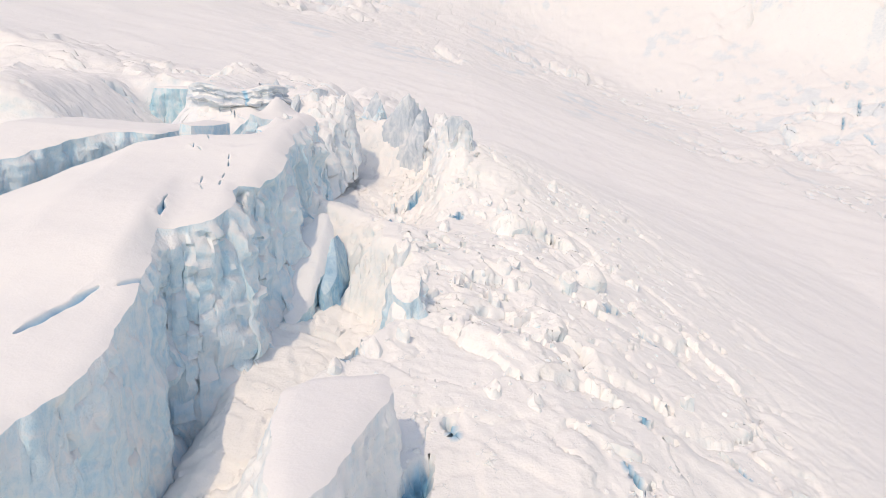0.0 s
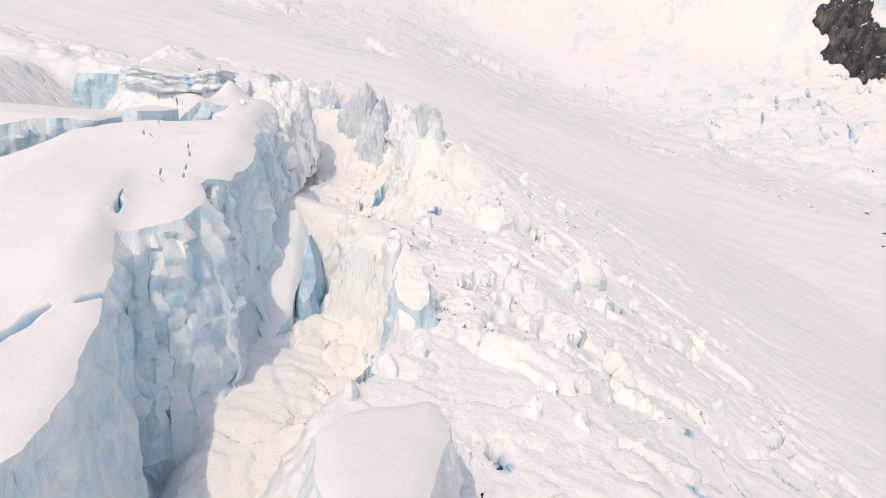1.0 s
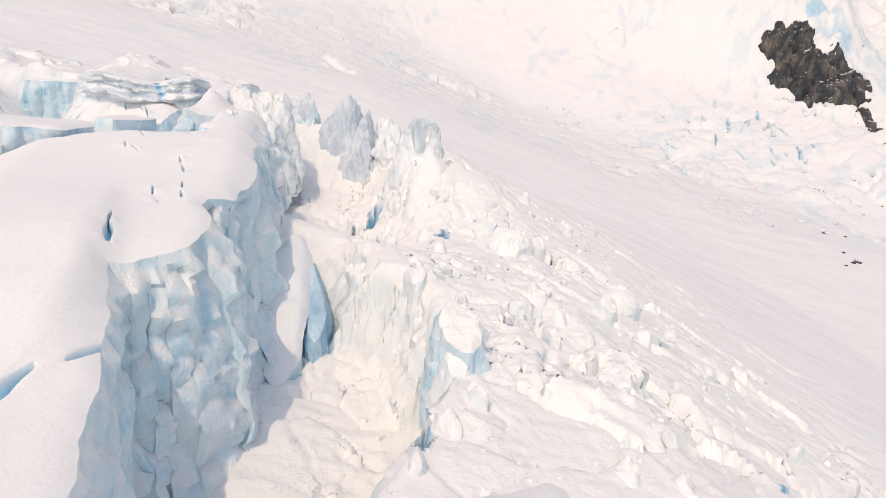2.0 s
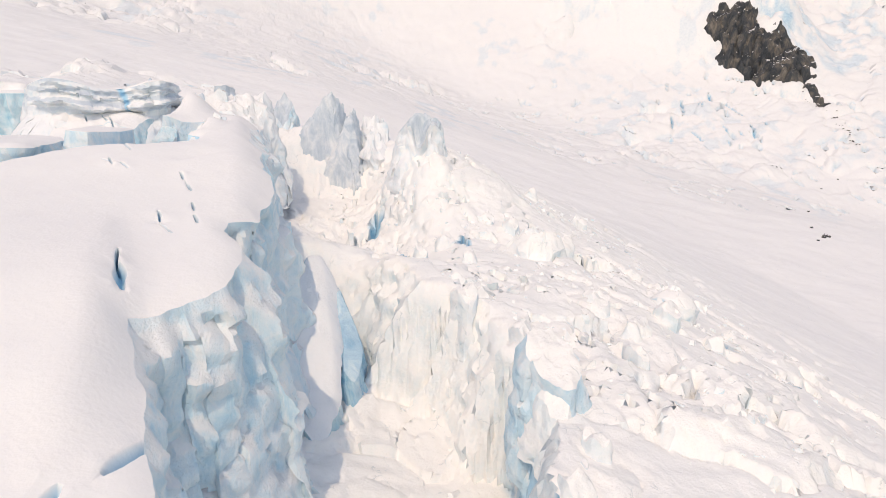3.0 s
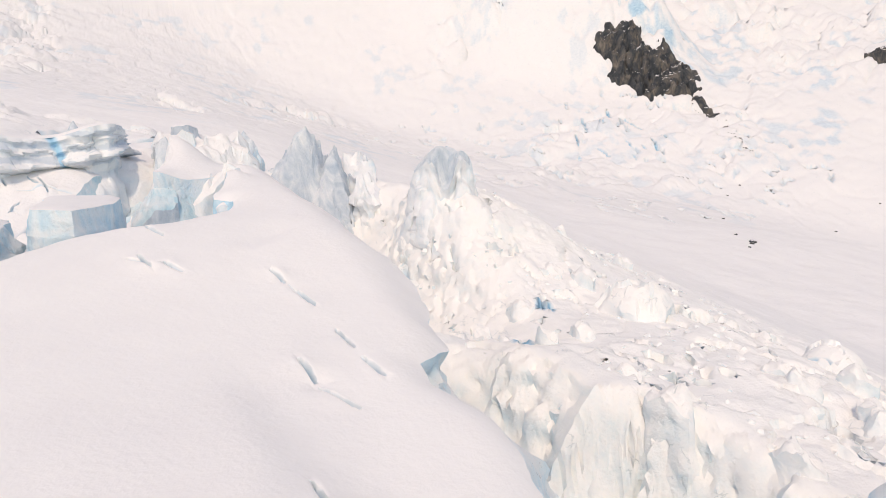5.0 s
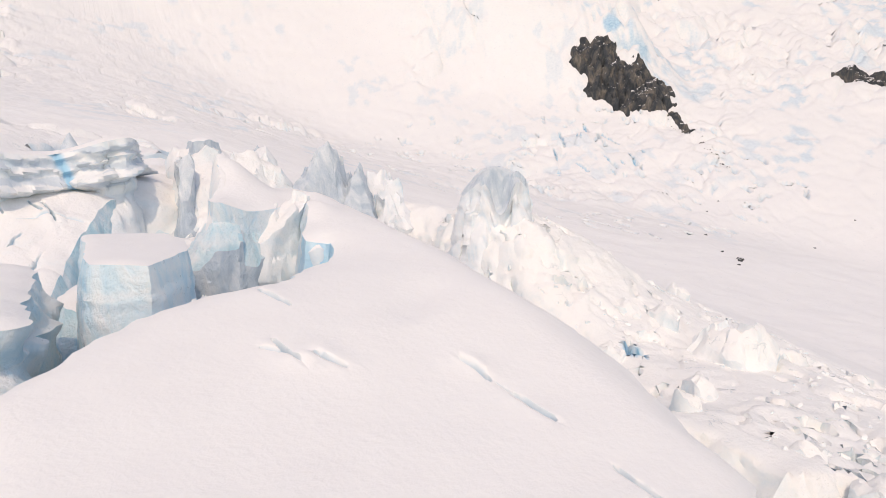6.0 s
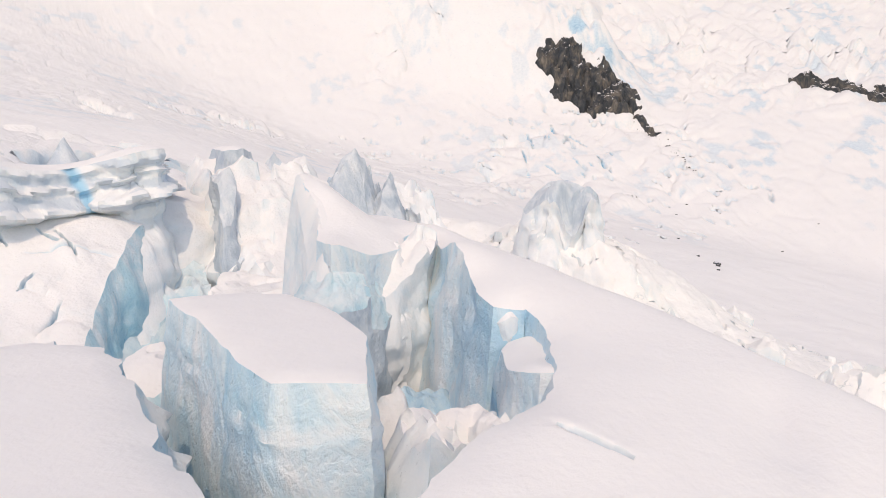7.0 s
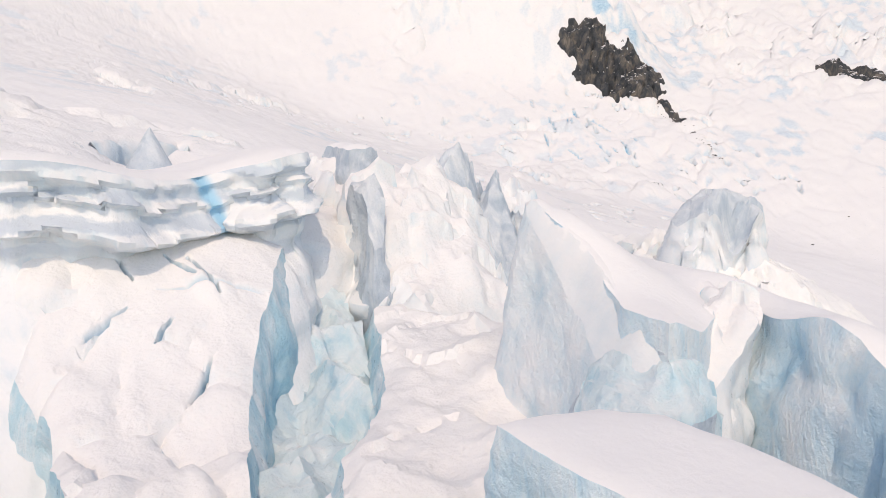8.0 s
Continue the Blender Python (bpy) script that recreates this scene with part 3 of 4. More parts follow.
        if notch:
            push = push - notch[2] * np.exp(-(((x - notch[0] + notch[1] * (drop - 4)) / 0.55) ** 2)) * (drop < 10)
        push = push + skirt * max(drop - strata_to, 0) * smooth(-58, -64, x)
        if strata:
            zz = -drop + 1.5 * fbm(x * 0.05, y * 0.05, z * 0.12, 4, 130 + seed) + 0.8 * np.sin(drop * 0.9 + x * 0.05)
            saw = (zz * 0.5) % 1.0
            ledge = np.where(saw > 0.25, (saw - 0.25) / 0.75, 1 - saw / 0.25) - 0.5
            push = push + fade * strata * (ledge + 0.9 * vnoise(x * 0.14, y * 0.14, np.floor(zz * 0.5), 9)) * smooth(strata_to, strata_to - 2, drop) * (0.5 + 0.7 * smooth(-0.4, 0.4, fbm(x * 0.07, y * 0.07, z * 0.12, 3, 140 + seed))) * smooth(strata_west - 8, strata_west, x)
        if profile:
            zz = drop + 0.9 * fbm(x * 0.09, y * 0.09, z * 0.05, 4, 130 + seed) + 0.5 * fbm(x * 0.45, y * 0.45, z * 0.4, 3, 131 + seed)
            push = push + fade * np.interp(zz, [q[0] for q in profile], [q[1] for q in profile]) * (0.75 + 0.6 * vnoise(x * 0.16, y * 0.16, z * 0.3, 132)) * smooth(strata_west - 10, strata_west, x)
        rings.append(np.concatenate([p + n0 * push[:, None], z[:, None]], 1))
    co = np.concatenate(rings)
    m = len(p)
    i = np.arange(m)
    j = (i + 1) % m
    faces = np.concatenate([np.stack([i + k * m, i + (k + 1) * m, j + (k + 1) * m, j + k * m], -1) for k in range(levels - 1)])
    wall = part("ice_wall", mesh_from("ice_wall", co, faces, 60 if strata else 40), wall_mat or ICE, thing)
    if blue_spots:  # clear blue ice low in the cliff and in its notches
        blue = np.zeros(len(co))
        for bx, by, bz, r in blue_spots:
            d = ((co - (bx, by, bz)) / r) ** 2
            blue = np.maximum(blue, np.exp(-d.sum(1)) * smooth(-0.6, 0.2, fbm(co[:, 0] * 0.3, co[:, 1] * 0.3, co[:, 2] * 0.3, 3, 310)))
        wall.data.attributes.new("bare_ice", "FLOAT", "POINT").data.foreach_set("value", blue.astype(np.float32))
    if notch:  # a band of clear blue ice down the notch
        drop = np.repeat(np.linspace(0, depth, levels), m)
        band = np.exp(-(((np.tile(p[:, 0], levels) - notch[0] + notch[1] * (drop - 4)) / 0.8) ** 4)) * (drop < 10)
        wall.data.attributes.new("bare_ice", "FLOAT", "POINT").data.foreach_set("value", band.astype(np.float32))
    return thing


HOLLOWS = [(-49.2, 115.3, -4.3, 3.2), (-48.2, 109.5, 5.5, 1.6)]  # caves in the cliff
BLUE_SPOTS = [(-45.6, 115.3, -4.3, 3.4), (-46, 186.5, 40, 4.5), (-51, 180, 37, 3.5), (-52, 205, 36, 4.0)]


def massif_top(x, y):
    low = 22 + 0.28 * (y - 102)
    high = 38.24 + 9.0 * (1 - np.exp(-np.maximum(y - 160, 0) * 0.28 / 9.0))
    z = np.where(y < 160, low, high)
    z = z + 4.7 * smooth(200, 215, y) * smooth(-44, -51, x) + 1.3 * np.exp(-(((x + 54.5) / 2.5) ** 2 + ((y - 199.5) / 4) ** 2))
    z = z + 1.7 * np.exp(-(((x + 46.2) / 2.2) ** 2 + ((y - 195.6) / 3.2) ** 2)) + 0.7 * np.exp(-(((x + 43.5) / 2.5) ** 2 + ((y - 205) / 2.5) ** 2)) - 0.8 * np.exp(-(((x + 49) / 4) ** 2 + ((y - 182) / 6) ** 2))
    z = z + 0.5 * np.sin((y - 96) * 0.11 + x * 0.05) * smooth(175, 150, y) - 1.6 * smooth(-42, -36, x) * smooth(120, 150, y)
    fold = 148.5 - 7.5 * smooth(-56, -51.5, x)
    z = z + 2.7 * smooth(0, 1, (fold + 2 - y) / 26) * smooth(98, 116, y) * smooth(-48.5, -54, x)
    z = z - 0.3 * np.maximum(-71 - x, 0) * smooth(100, 130, y)
    # added dip across the crest, shaped to give a soft band of shade
    along = np.clip(((x + 43) * -7.5 + (y - 171.5) * -6.2) / 94.7, 0, 1)
    aside = ((x + 43) * 6.2 - (y - 171.5) * 7.5) / 9.73
    z = z - 0.7 * 4 * along * (1 - along) * np.exp(-np.abs(aside / np.where(aside < 0, 1.6, 0.6)) ** 1.6)
    return z + 0.5


serac("snow_topped_massif", "huge smooth snow-topped ice massif with a tall blue-white cliff", [
    (-112, 30), (-56, 30), (-50, 74), (-44.5, 83), (-45.5, 97), (-47.4, 107), (-49.5, 117), (-50.8, 123), (-48.4, 124.3), (-44.4, 127.5),
    (-41.5, 131), (-40, 137), (-43.2, 144.5), (-37.5, 150), (-36.3, 161), (-37.8, 178), (-39.5, 192), (-37.5, 208), (-38, 218), (-46, 219),
    (-51.3, 215), (-52.4, 208), (-54.8, 201.5), (-54.8, 199.2), (-48, 201.8), (-43.2, 205.4), (-46.1, 196.4), (-49.6, 187.2), (-46.3, 185.6), (-51.2, 178), (-54.5, 174.6), (-58.3, 174),
    (-63.6, 172), (-68.7, 167), (-75, 162), (-85, 150), (-97, 134), (-112, 118)],
    massif_top, 44, step=0.55, cap_step=1.0, lip=0.8, jag=0.6, rough=1.35, facet=1.3, batter=0.2, sides=1, seed=1, grain=1.2, slits=[
        (-53, 134.6, -52.5, 130.2, 0.18, 1.6), (-52.6, 131.4, -51.5, 126.2, 0.62, 1.5), (-50.3, 147, -49.8, 144.2, 0.2, 0.9), (-49.9, 143.8, -48.2, 140.8, 0.2, 0.9),
        (-48.8, 161, -48.2, 158.4, 0.22, 0.8), (-47.8, 157.2, -47, 154.2, 0.26, 0.9), (-46.6, 150.5, -46.2, 147.5, 0.2, 0.9), (-46.1, 146.4, -45.6, 143.5, 0.24, 1.0), (-59.5, 164.5, -58, 163.4, 0.2, 1.0),
        (-57.6, 172, -56.3, 169, 0.22, 0.9), (-58.6, 165.2, -57.8, 162.4, 0.2, 0.9), (-56.9, 163.2, -55.6, 161.4, 0.22, 0.9),
        # the wide slit's blue stands in for a soft patch of shade
        (-58.2, 91, -52.4, 104.6, 1.0, 1.5), (-49.9, 105.4, -47.2, 109.4, 0.55, 1.0)],
    calm=lambda x, y: (1 - 0.75 * smooth(-47, -50, x) * smooth(198.5, 202, y)) * (1 - 0.66 * smooth(166, 176, y) * smooth(-40.5, -43.5, x)) * (1 - 0.45 * smooth(122, 112, y)),
    blue_spots=BLUE_SPOTS, hollows=HOLLOWS)

def prow_top(x, y):
    """Foot of the steep snow face below the massif's western crest."""
    edge = np.interp(y, [199, 201.5, 208, 215], [-54.8, -54.8, -52.4, -51.3])
    crest = np.interp(y, [198, 201.5, 204, 208, 215, 218], [43.8, 44.6, 45.5, 47.6, 50.4, 50.0])
    return crest - 3.0 * np.maximum(edge - x, -0.1)


serac("snow_prow", "steep smooth snow face on the massif's flank", [(-55.7, 200.4), (-53.8, 199.9), (-52.4, 203), (-50.8, 208), (-49.4, 215), (-50.6, 216.4), (-51.8, 215), (-53.1, 208.4), (-55.5, 203)],
      prow_top, 16, wall_mat=SHELF, step=0.35, cap_step=0.35, jag=0.15, rough=0.25, facet=0.5, lip=0.3, seed=31, batter=0.1, cap_rough=0.2)


def ledge_top(x, y):
    """Wind-carved ledges that step down into the recess."""
    fall = 0.46 * (x + 55) - 0.89 * (y - 199.6)
    z = 44.3 - 1.7 * np.maximum(fall, -0.1) + 0.35 * fbm(x * 0.35, y * 0.35, 0, 3, 501)
    tread = (z + 0.16 * x) / 1.1
    part_of = tread - np.floor(tread)
    return z + 1.1 * (smooth(0.55, 1.0, part_of) - part_of) * 0.85


# the ledges' shade is coloured in with pale teal and grey ice
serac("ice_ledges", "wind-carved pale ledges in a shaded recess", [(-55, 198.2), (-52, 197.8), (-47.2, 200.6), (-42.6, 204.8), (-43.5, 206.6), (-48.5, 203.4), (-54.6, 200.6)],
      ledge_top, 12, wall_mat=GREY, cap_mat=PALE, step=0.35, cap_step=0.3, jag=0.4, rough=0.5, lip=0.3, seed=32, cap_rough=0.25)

def apron_top(x, y):
    z = 43.8 - 1.5 * np.maximum(-54.9 - x, 0) - 1.3 * np.maximum(199.4 - y, 0) - 0.5 * np.maximum(y - 202, 0) + 0.35 * fbm(x * 0.35, y * 0.35, 0, 3, 502)
    tread = (z + 0.12 * y) / 0.9
    part_of = tread - np.floor(tread)
    return z + 0.9 * (smooth(0.5, 1.0, part_of) - part_of) * 0.9


# pale teal cap again stands in for shaded streaks
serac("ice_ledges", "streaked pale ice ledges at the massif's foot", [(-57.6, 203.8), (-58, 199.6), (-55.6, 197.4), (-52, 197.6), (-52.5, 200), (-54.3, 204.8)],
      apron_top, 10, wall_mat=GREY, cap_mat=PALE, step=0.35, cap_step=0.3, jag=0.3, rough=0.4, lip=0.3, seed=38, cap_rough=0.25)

serac("ice_fin", "thin upright ice fin with a snowy crest", [(-50.4, 200.4), (-49.4, 199.6), (-44.8, 203.2), (-42.6, 205.2), (-43.6, 206.4), (-46.4, 204.2)],
      lambda x, y: 46.0 - 0.95 * np.maximum(-44 - x, 0) + 0.7 * ridged(x * 0.3, y * 0.3, 0, 3, 33), 12, wall_mat=PALE, cap_mat=SNOW, step=0.3, cap_step=0.35, jag=0.3, rough=0.5, lip=0.5, seed=33, cap_rough=0.3)

serac("broken_ice_slope", "bright slope of broken ice between two teeth", [(-52.4, 199), (-49, 199.4), (-45.8, 200.2), (-43.4, 202.2), (-43, 204.8), (-46, 203.8), (-50, 201.4)],
      lambda x, y: 45.6 - 0.92 * np.maximum(0.83 * (-45 - x) + 0.56 * (201 - y), 0) + 1.2 * (cells(x / 1.7, y / 1.9, 74)[0] - 0.5) + 1.1 * cells(x / 1.7, y / 1.9, 74)[1], 12, wall_mat=LAYERED, cap_mat=SHELF, step=0.35, cap_step=0.32, jag=0.4, rough=0.5, lip=0.3, seed=34, cap_rough=0.5)

serac("ice_pillar", "bright snow-capped ice pillar beside a blue dent", [(-49.7, 186.8), (-49, 185.6), (-47.8, 185.6), (-47.4, 187), (-48.6, 187.8)],
      lambda x, y: 42.6 + 0.3 * (x + 48) + 0.3 * ridged(x * 0.4, y * 0.4, 0, 3, 35), 10, wall_mat=LAYERED, step=0.3, cap_step=0.35, jag=0.25, rough=0.4, lip=0.4, seed=35, cap_rough=0.2)

serac("ice_ledge", "snow-capped ledge below a blue dent in the massif", [(-53.2, 178.6), (-51.2, 177), (-46, 184), (-46.4, 186), (-49.8, 185.2), (-52.4, 181.8)],
      lambda x, y: 41.0 + 0.2 * np.maximum(181 - y, 0), 10, wall_mat=ICE, step=0.35, cap_step=0.4, jag=0.25, rough=0.4, lip=0.4, seed=37, cap_rough=0.2)

# blue wall colour stands in for the shade on the fin's far side
serac("ice_fin", "sunlit ice ramp leaning against the cliff", [(-33.5, 150), (-30, 146), (-26.5, 155), (-24.5, 164), (-24.3, 173), (-28.5, 176), (-33, 172)],
      lambda x, y: 2.5 + 0.74 * (y - 147) - 0.25 * np.maximum(x + 27, 0) * 4, 30, wall_mat=PALE, cap_mat=LAYERED, step=0.45, cap_step=0.5, jag=0.6, rough=0.7, lip=0.5, cap_rough=0.9, seed=2)

serac("flat_snow_block", "flat snow-topped ice block standing in the rubble", [(-14.5, 60), (-11.5, 57), (-8, 64.4), (-5.2, 77.6), (-3.6, 82.5), (-4, 89.5), (-10, 88), (-15.3, 86), (-18, 80)],
      lambda x, y: 19.3 + 0.02 * (y - 75), 20, wall_mat=LAYERED, step=0.45, cap_step=0.9, jag=0.4, rough=0.8, lip=0.8, seed=3)

serac("ice_cube_block", "square snow-topped ice block with layered walls", [(-67, 179), (-63.6, 177.2), (-60, 184), (-59.1, 190), (-59.4, 196), (-61.5, 198), (-66.8, 198.8)],
      lambda x, y: 43.1 + 0.0 * x, 30, wall_mat=ICE, profile=[(0, 0.05), (0.9, 0.15), (1.5, -0.15), (2.1, 0.1), (2.8, -0.12), (3.6, 0.05), (30, 0)], step=0.35, cap_step=0.8, jag=0.2, rough=0.22, facet=0.6, strata=0.0, strata_to=5.0, lip=0.2, seed=4, sides=0, batter=0.05)

serac("snow_table", "broad snow-covered ice table beside a deep gap", [(-116, 128), (-99, 146), (-90, 159), (-84, 167), (-80, 170.6), (-76, 172.5), (-71, 174.2), (-70.6, 186), (-71.1, 197.6), (-73, 201.8), (-77.5, 201), (-86, 197), (-104, 197)],
      lambda x, y: 41.0 - 0.3 * np.maximum(171 - y, 0), 30, step=0.45, cap_step=1.0, jag=1.0, rough=0.7, facet=0.6, strata=0.5, strata_to=5.0, lip=0.6, seed=5, sides=0)

serac("snow_shelf", "cracked lumpy snow shelf above a blue cleft", [(-100, 208), (-88, 210), (-87, 222), (-86, 237), (-83.6, 238), (-81.6, 222), (-80.5, 208), (-76, 204), (-74, 210), (-72, 215.5), (-70, 222), (-66.4, 229.7), (-61.5, 237), (-59.4, 244), (-98, 244)],
      lambda x, y: 31.5 + 0.16 * (y - 208) + (0.9 * ridged(x * 0.09, y * 0.09, 0, 5, 3) + 1.6 * (cells(x / 6, y / 5, 72)[0] - 0.5) + 1.5 * cells(x / 6, y / 5, 72)[1] - 0.9 * np.exp(-cells(x / 6, y / 5, 72)[2] * 10)) * (1 - 0.85 * smooth(226, 233, y) * smooth(-80, -76, x)) + 8.2 * smooth(219, 239, y + 0.25 * (x + 66)) * smooth(-95, -82, x) - 3 * smooth(-80, -88, x), 30, wall_mat=PALE, cap_mat=SHELF, step=0.45, cap_step=0.5, jag=0.5, rough=0.5, lip=0.8, batter=0.16, seed=12, cap_rough=0.5, slits=[
          (-76.4, 240.5, -74.8, 235.6, 0.2, 2.4), (-72, 238, -70.2, 234.4, 0.16, 2.2), (-70.4, 237, -68.8, 232.6, 0.2, 2.6), (-79, 232, -75.6, 233.6, 0.18, 2.0), (-70.6, 228.4, -73, 225.6, 0.16, 1.8), (-74.4, 230.4, -72.6, 231.8, 0.14, 1.8), (-73.5, 234.5, -64.5, 232.5, 0.1, 0.6)])

serac("bright_snow_floor", "bright snow floor between the ice blocks", [(-70, 207), (-62, 201), (-54, 200), (-44, 206), (-42, 222), (-46, 231), (-51.5, 236), (-54, 235), (-57, 227), (-61.6, 218), (-66.4, 213.5)],
      lambda x, y: 35.2 + 0.09 * (y - 208) + 0.9 * ridged(x * 0.07, y * 0.07, 0, 6, 7) + 1.0 * (cells(x / 9, y / 6 + 0.3 * fbm(x * 0.1, y * 0.1, 0, 3, 70), 71)[0] - 0.5) + 1.2 * cells(x / 9, y / 6, 71)[1], 28, wall_mat=PALE, cap_mat=SHELF, step=0.45, cap_step=0.45, jag=0.5, rough=0.6, lip=0.7, batter=0.16, seed=13, cap_rough=0.6)

serac("layered_ice_wall", "curved snow-capped ice wall with overhanging yearly layers", [(-93, 258), (-91, 250), (-84, 238), (-77, 237), (-71, 239.5), (-66.5, 241), (-62, 237.5), (-58.5, 238.5), (-57, 246), (-56, 256), (-70, 263), (-90, 262)],
      lambda x, y: 52.6 - 0.06 * (y - 240) + 1.2 * np.sin((x + 63) * 0.24) - 1.0 * smooth(-62, -80, x), 25, wall_mat=STRATA, step=0.35, cap_step=0.9, jag=0.5, rough=0.55, profile=[(0, 0.2), (1.0, 1.2), (1.5, -0.9), (2.4, -0.7), (2.8, 0.9), (3.2, -0.6), (4.2, -0.1), (5.0, 2.1), (5.6, 1.8), (6.1, -2.0), (9.0, -2.4), (11, -0.6), (30, -0.4)],
      strata_to=8.0, lip=0.8, seed=6, batter=0.1, skirt=0.6, facet=0.5, strata_west=-80.0, notch=(-66.6, -0.42, 0.35))

serac("blue_cleft_ice", "pale blue broken ice in the bottom of a cleft", [(-72, 209), (-69.5, 208.5), (-64, 214), (-60, 221), (-56, 230), (-54, 237), (-53.5, 244), (-60, 245), (-64, 237), (-68.5, 228), (-72, 219), (-73.5, 213)],
      lambda x, y: 25.5 + 0.4 * np.clip(y - 214, 0, 30) + 2.2 * ridged(x * 0.14, y * 0.1, 0, 4, 27), 16, wall_mat=PALE, cap_mat=PALE, step=0.45, cap_step=0.4, jag=0.3, rough=0.5, lip=0.4, seed=22, cap_rough=1.0)

serac("white_ice_buttress", "white fractured ice buttress beside a blue cleft", [(-50, 239), (-49, 232), (-45, 229.5), (-39, 231), (-34, 243), (-35, 262), (-49, 262), (-50.4, 247)],
      lambda x, y: 36.2 + 0.75 * np.clip(y - 231, 0, 17) + 1.3 * ridged(x * 0.13, y * 0.13, 0, 4, 5) + 2.4 * (cells(x / 4.2, y / 3.6, 73)[0] - 0.5) + 2.4 * cells(x / 4.2, y / 3.6, 73)[1], 20, wall_mat=LAYERED, cap_mat=SHELF, step=0.45, cap_step=0.45, jag=0.9, rough=0.9, lip=0.8, seed=10, cap_rough=0.9, batter=0.3)


def peak(cx, cy, r, base, tip, sx=1.0, sharp=1.0):
    def z(x, y):
        d = np.hypot((x - cx) / sx, y - cy) / r
        return base + (tip - base) * np.clip(1 - d, 0, 1) ** sharp
    return z


def facets(cx, cy, tip, sides):
    """A peak with flat sides: (compass direction in degrees from +x, steepness)."""
    def z(x, y):
        fall = np.full(np.shape(x), -1e9)
        for way, steep in sides:
            a = radians(way)
            fall = np.maximum(fall, steep * ((x - cx) * math.cos(a) + (y - cy) * math.sin(a)))
        return tip - fall - 1.2 * np.abs(fbm(x * 0.25, y * 0.25, 0, 4, 37)) - 0.5 * fbm(x * 0.9, y * 0.9, 0, 2, 38)
    return z


# the tower's shaded face is coloured grey-blue all round
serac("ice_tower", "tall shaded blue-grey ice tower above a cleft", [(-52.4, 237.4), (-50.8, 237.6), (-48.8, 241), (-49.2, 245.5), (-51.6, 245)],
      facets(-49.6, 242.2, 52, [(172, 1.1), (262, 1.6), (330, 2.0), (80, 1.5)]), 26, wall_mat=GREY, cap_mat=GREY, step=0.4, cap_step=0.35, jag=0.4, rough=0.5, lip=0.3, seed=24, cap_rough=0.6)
# grey walls put in the shade that the sun doesn't leave here
serac("ice_tower", "snow-capped ice block behind the massif, shade in its grey colour", [(-47.8, 254), (-44.8, 252), (-42, 256), (-42.4, 262), (-46.6, 263)],
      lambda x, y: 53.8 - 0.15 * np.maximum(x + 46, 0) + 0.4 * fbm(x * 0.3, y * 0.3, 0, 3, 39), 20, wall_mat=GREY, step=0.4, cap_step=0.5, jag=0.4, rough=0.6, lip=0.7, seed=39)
# wall in shade: the blue is given by its pale ice colour
serac("ice_wall_block", "tall ice wall on the upper shelf, coloured blue for shade", [(-112, 268), (-100, 264), (-90, 269), (-86, 279), (-94, 292), (-112, 290)],
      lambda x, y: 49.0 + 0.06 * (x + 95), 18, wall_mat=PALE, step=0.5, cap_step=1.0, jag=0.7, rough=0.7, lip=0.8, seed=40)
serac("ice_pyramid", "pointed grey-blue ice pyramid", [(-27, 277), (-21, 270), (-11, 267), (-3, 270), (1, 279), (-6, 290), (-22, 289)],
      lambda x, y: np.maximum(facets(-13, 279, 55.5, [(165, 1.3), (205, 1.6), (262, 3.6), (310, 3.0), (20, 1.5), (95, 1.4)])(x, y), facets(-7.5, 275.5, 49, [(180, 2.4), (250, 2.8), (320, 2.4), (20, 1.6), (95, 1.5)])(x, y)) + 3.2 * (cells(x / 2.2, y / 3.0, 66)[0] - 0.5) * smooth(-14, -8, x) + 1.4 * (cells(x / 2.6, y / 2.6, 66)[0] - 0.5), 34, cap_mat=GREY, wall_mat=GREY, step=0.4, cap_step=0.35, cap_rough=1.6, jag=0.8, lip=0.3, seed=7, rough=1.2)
serac("ice_tower", "blocky white ice tower beside the pyramid", [(-4.5, 270), (0, 267), (4.5, 273), (4, 284), (-2, 285)],
      lambda x, y: 40 + 0.5 * (y - 275) + 3 * ridged(x * 0.2, y * 0.2, 0, 3, 3), 30, cap_mat=LAYERED, wall_mat=LAYERED, step=0.45, cap_step=0.5, jag=0.9, rough=1.2, lip=0.5, seed=19)
serac("ice_pyramid", "low broken ice peak beside the pyramid", [(-31, 286), (-27, 283), (-23, 286), (-23, 292), (-29, 292)],
      facets(-27, 288, 53.4, [(190, 2.0), (270, 2.4), (0, 2.0), (90, 2.0)]), 16, cap_mat=GREY, step=0.4, cap_step=0.45, cap_rough=1.6, jag=0.8, lip=0.3, seed=17)
# grey colour darkens the needle in place of shade
serac("ice_needle", "small ice needle on the snow shelf, darkened for shade", [(-69.5, 273), (-65, 271.6), (-61.6, 274.6), (-64, 279), (-68.6, 278)],
      peak(-65.6, 276.4, 5.0, 45.5, 54.4), 8, cap_mat=GREY, wall_mat=GREY, step=0.4, cap_step=0.4, cap_rough=0.6, jag=0.4, lip=0.2, seed=18)
MX, MY = 23.3, 195.3
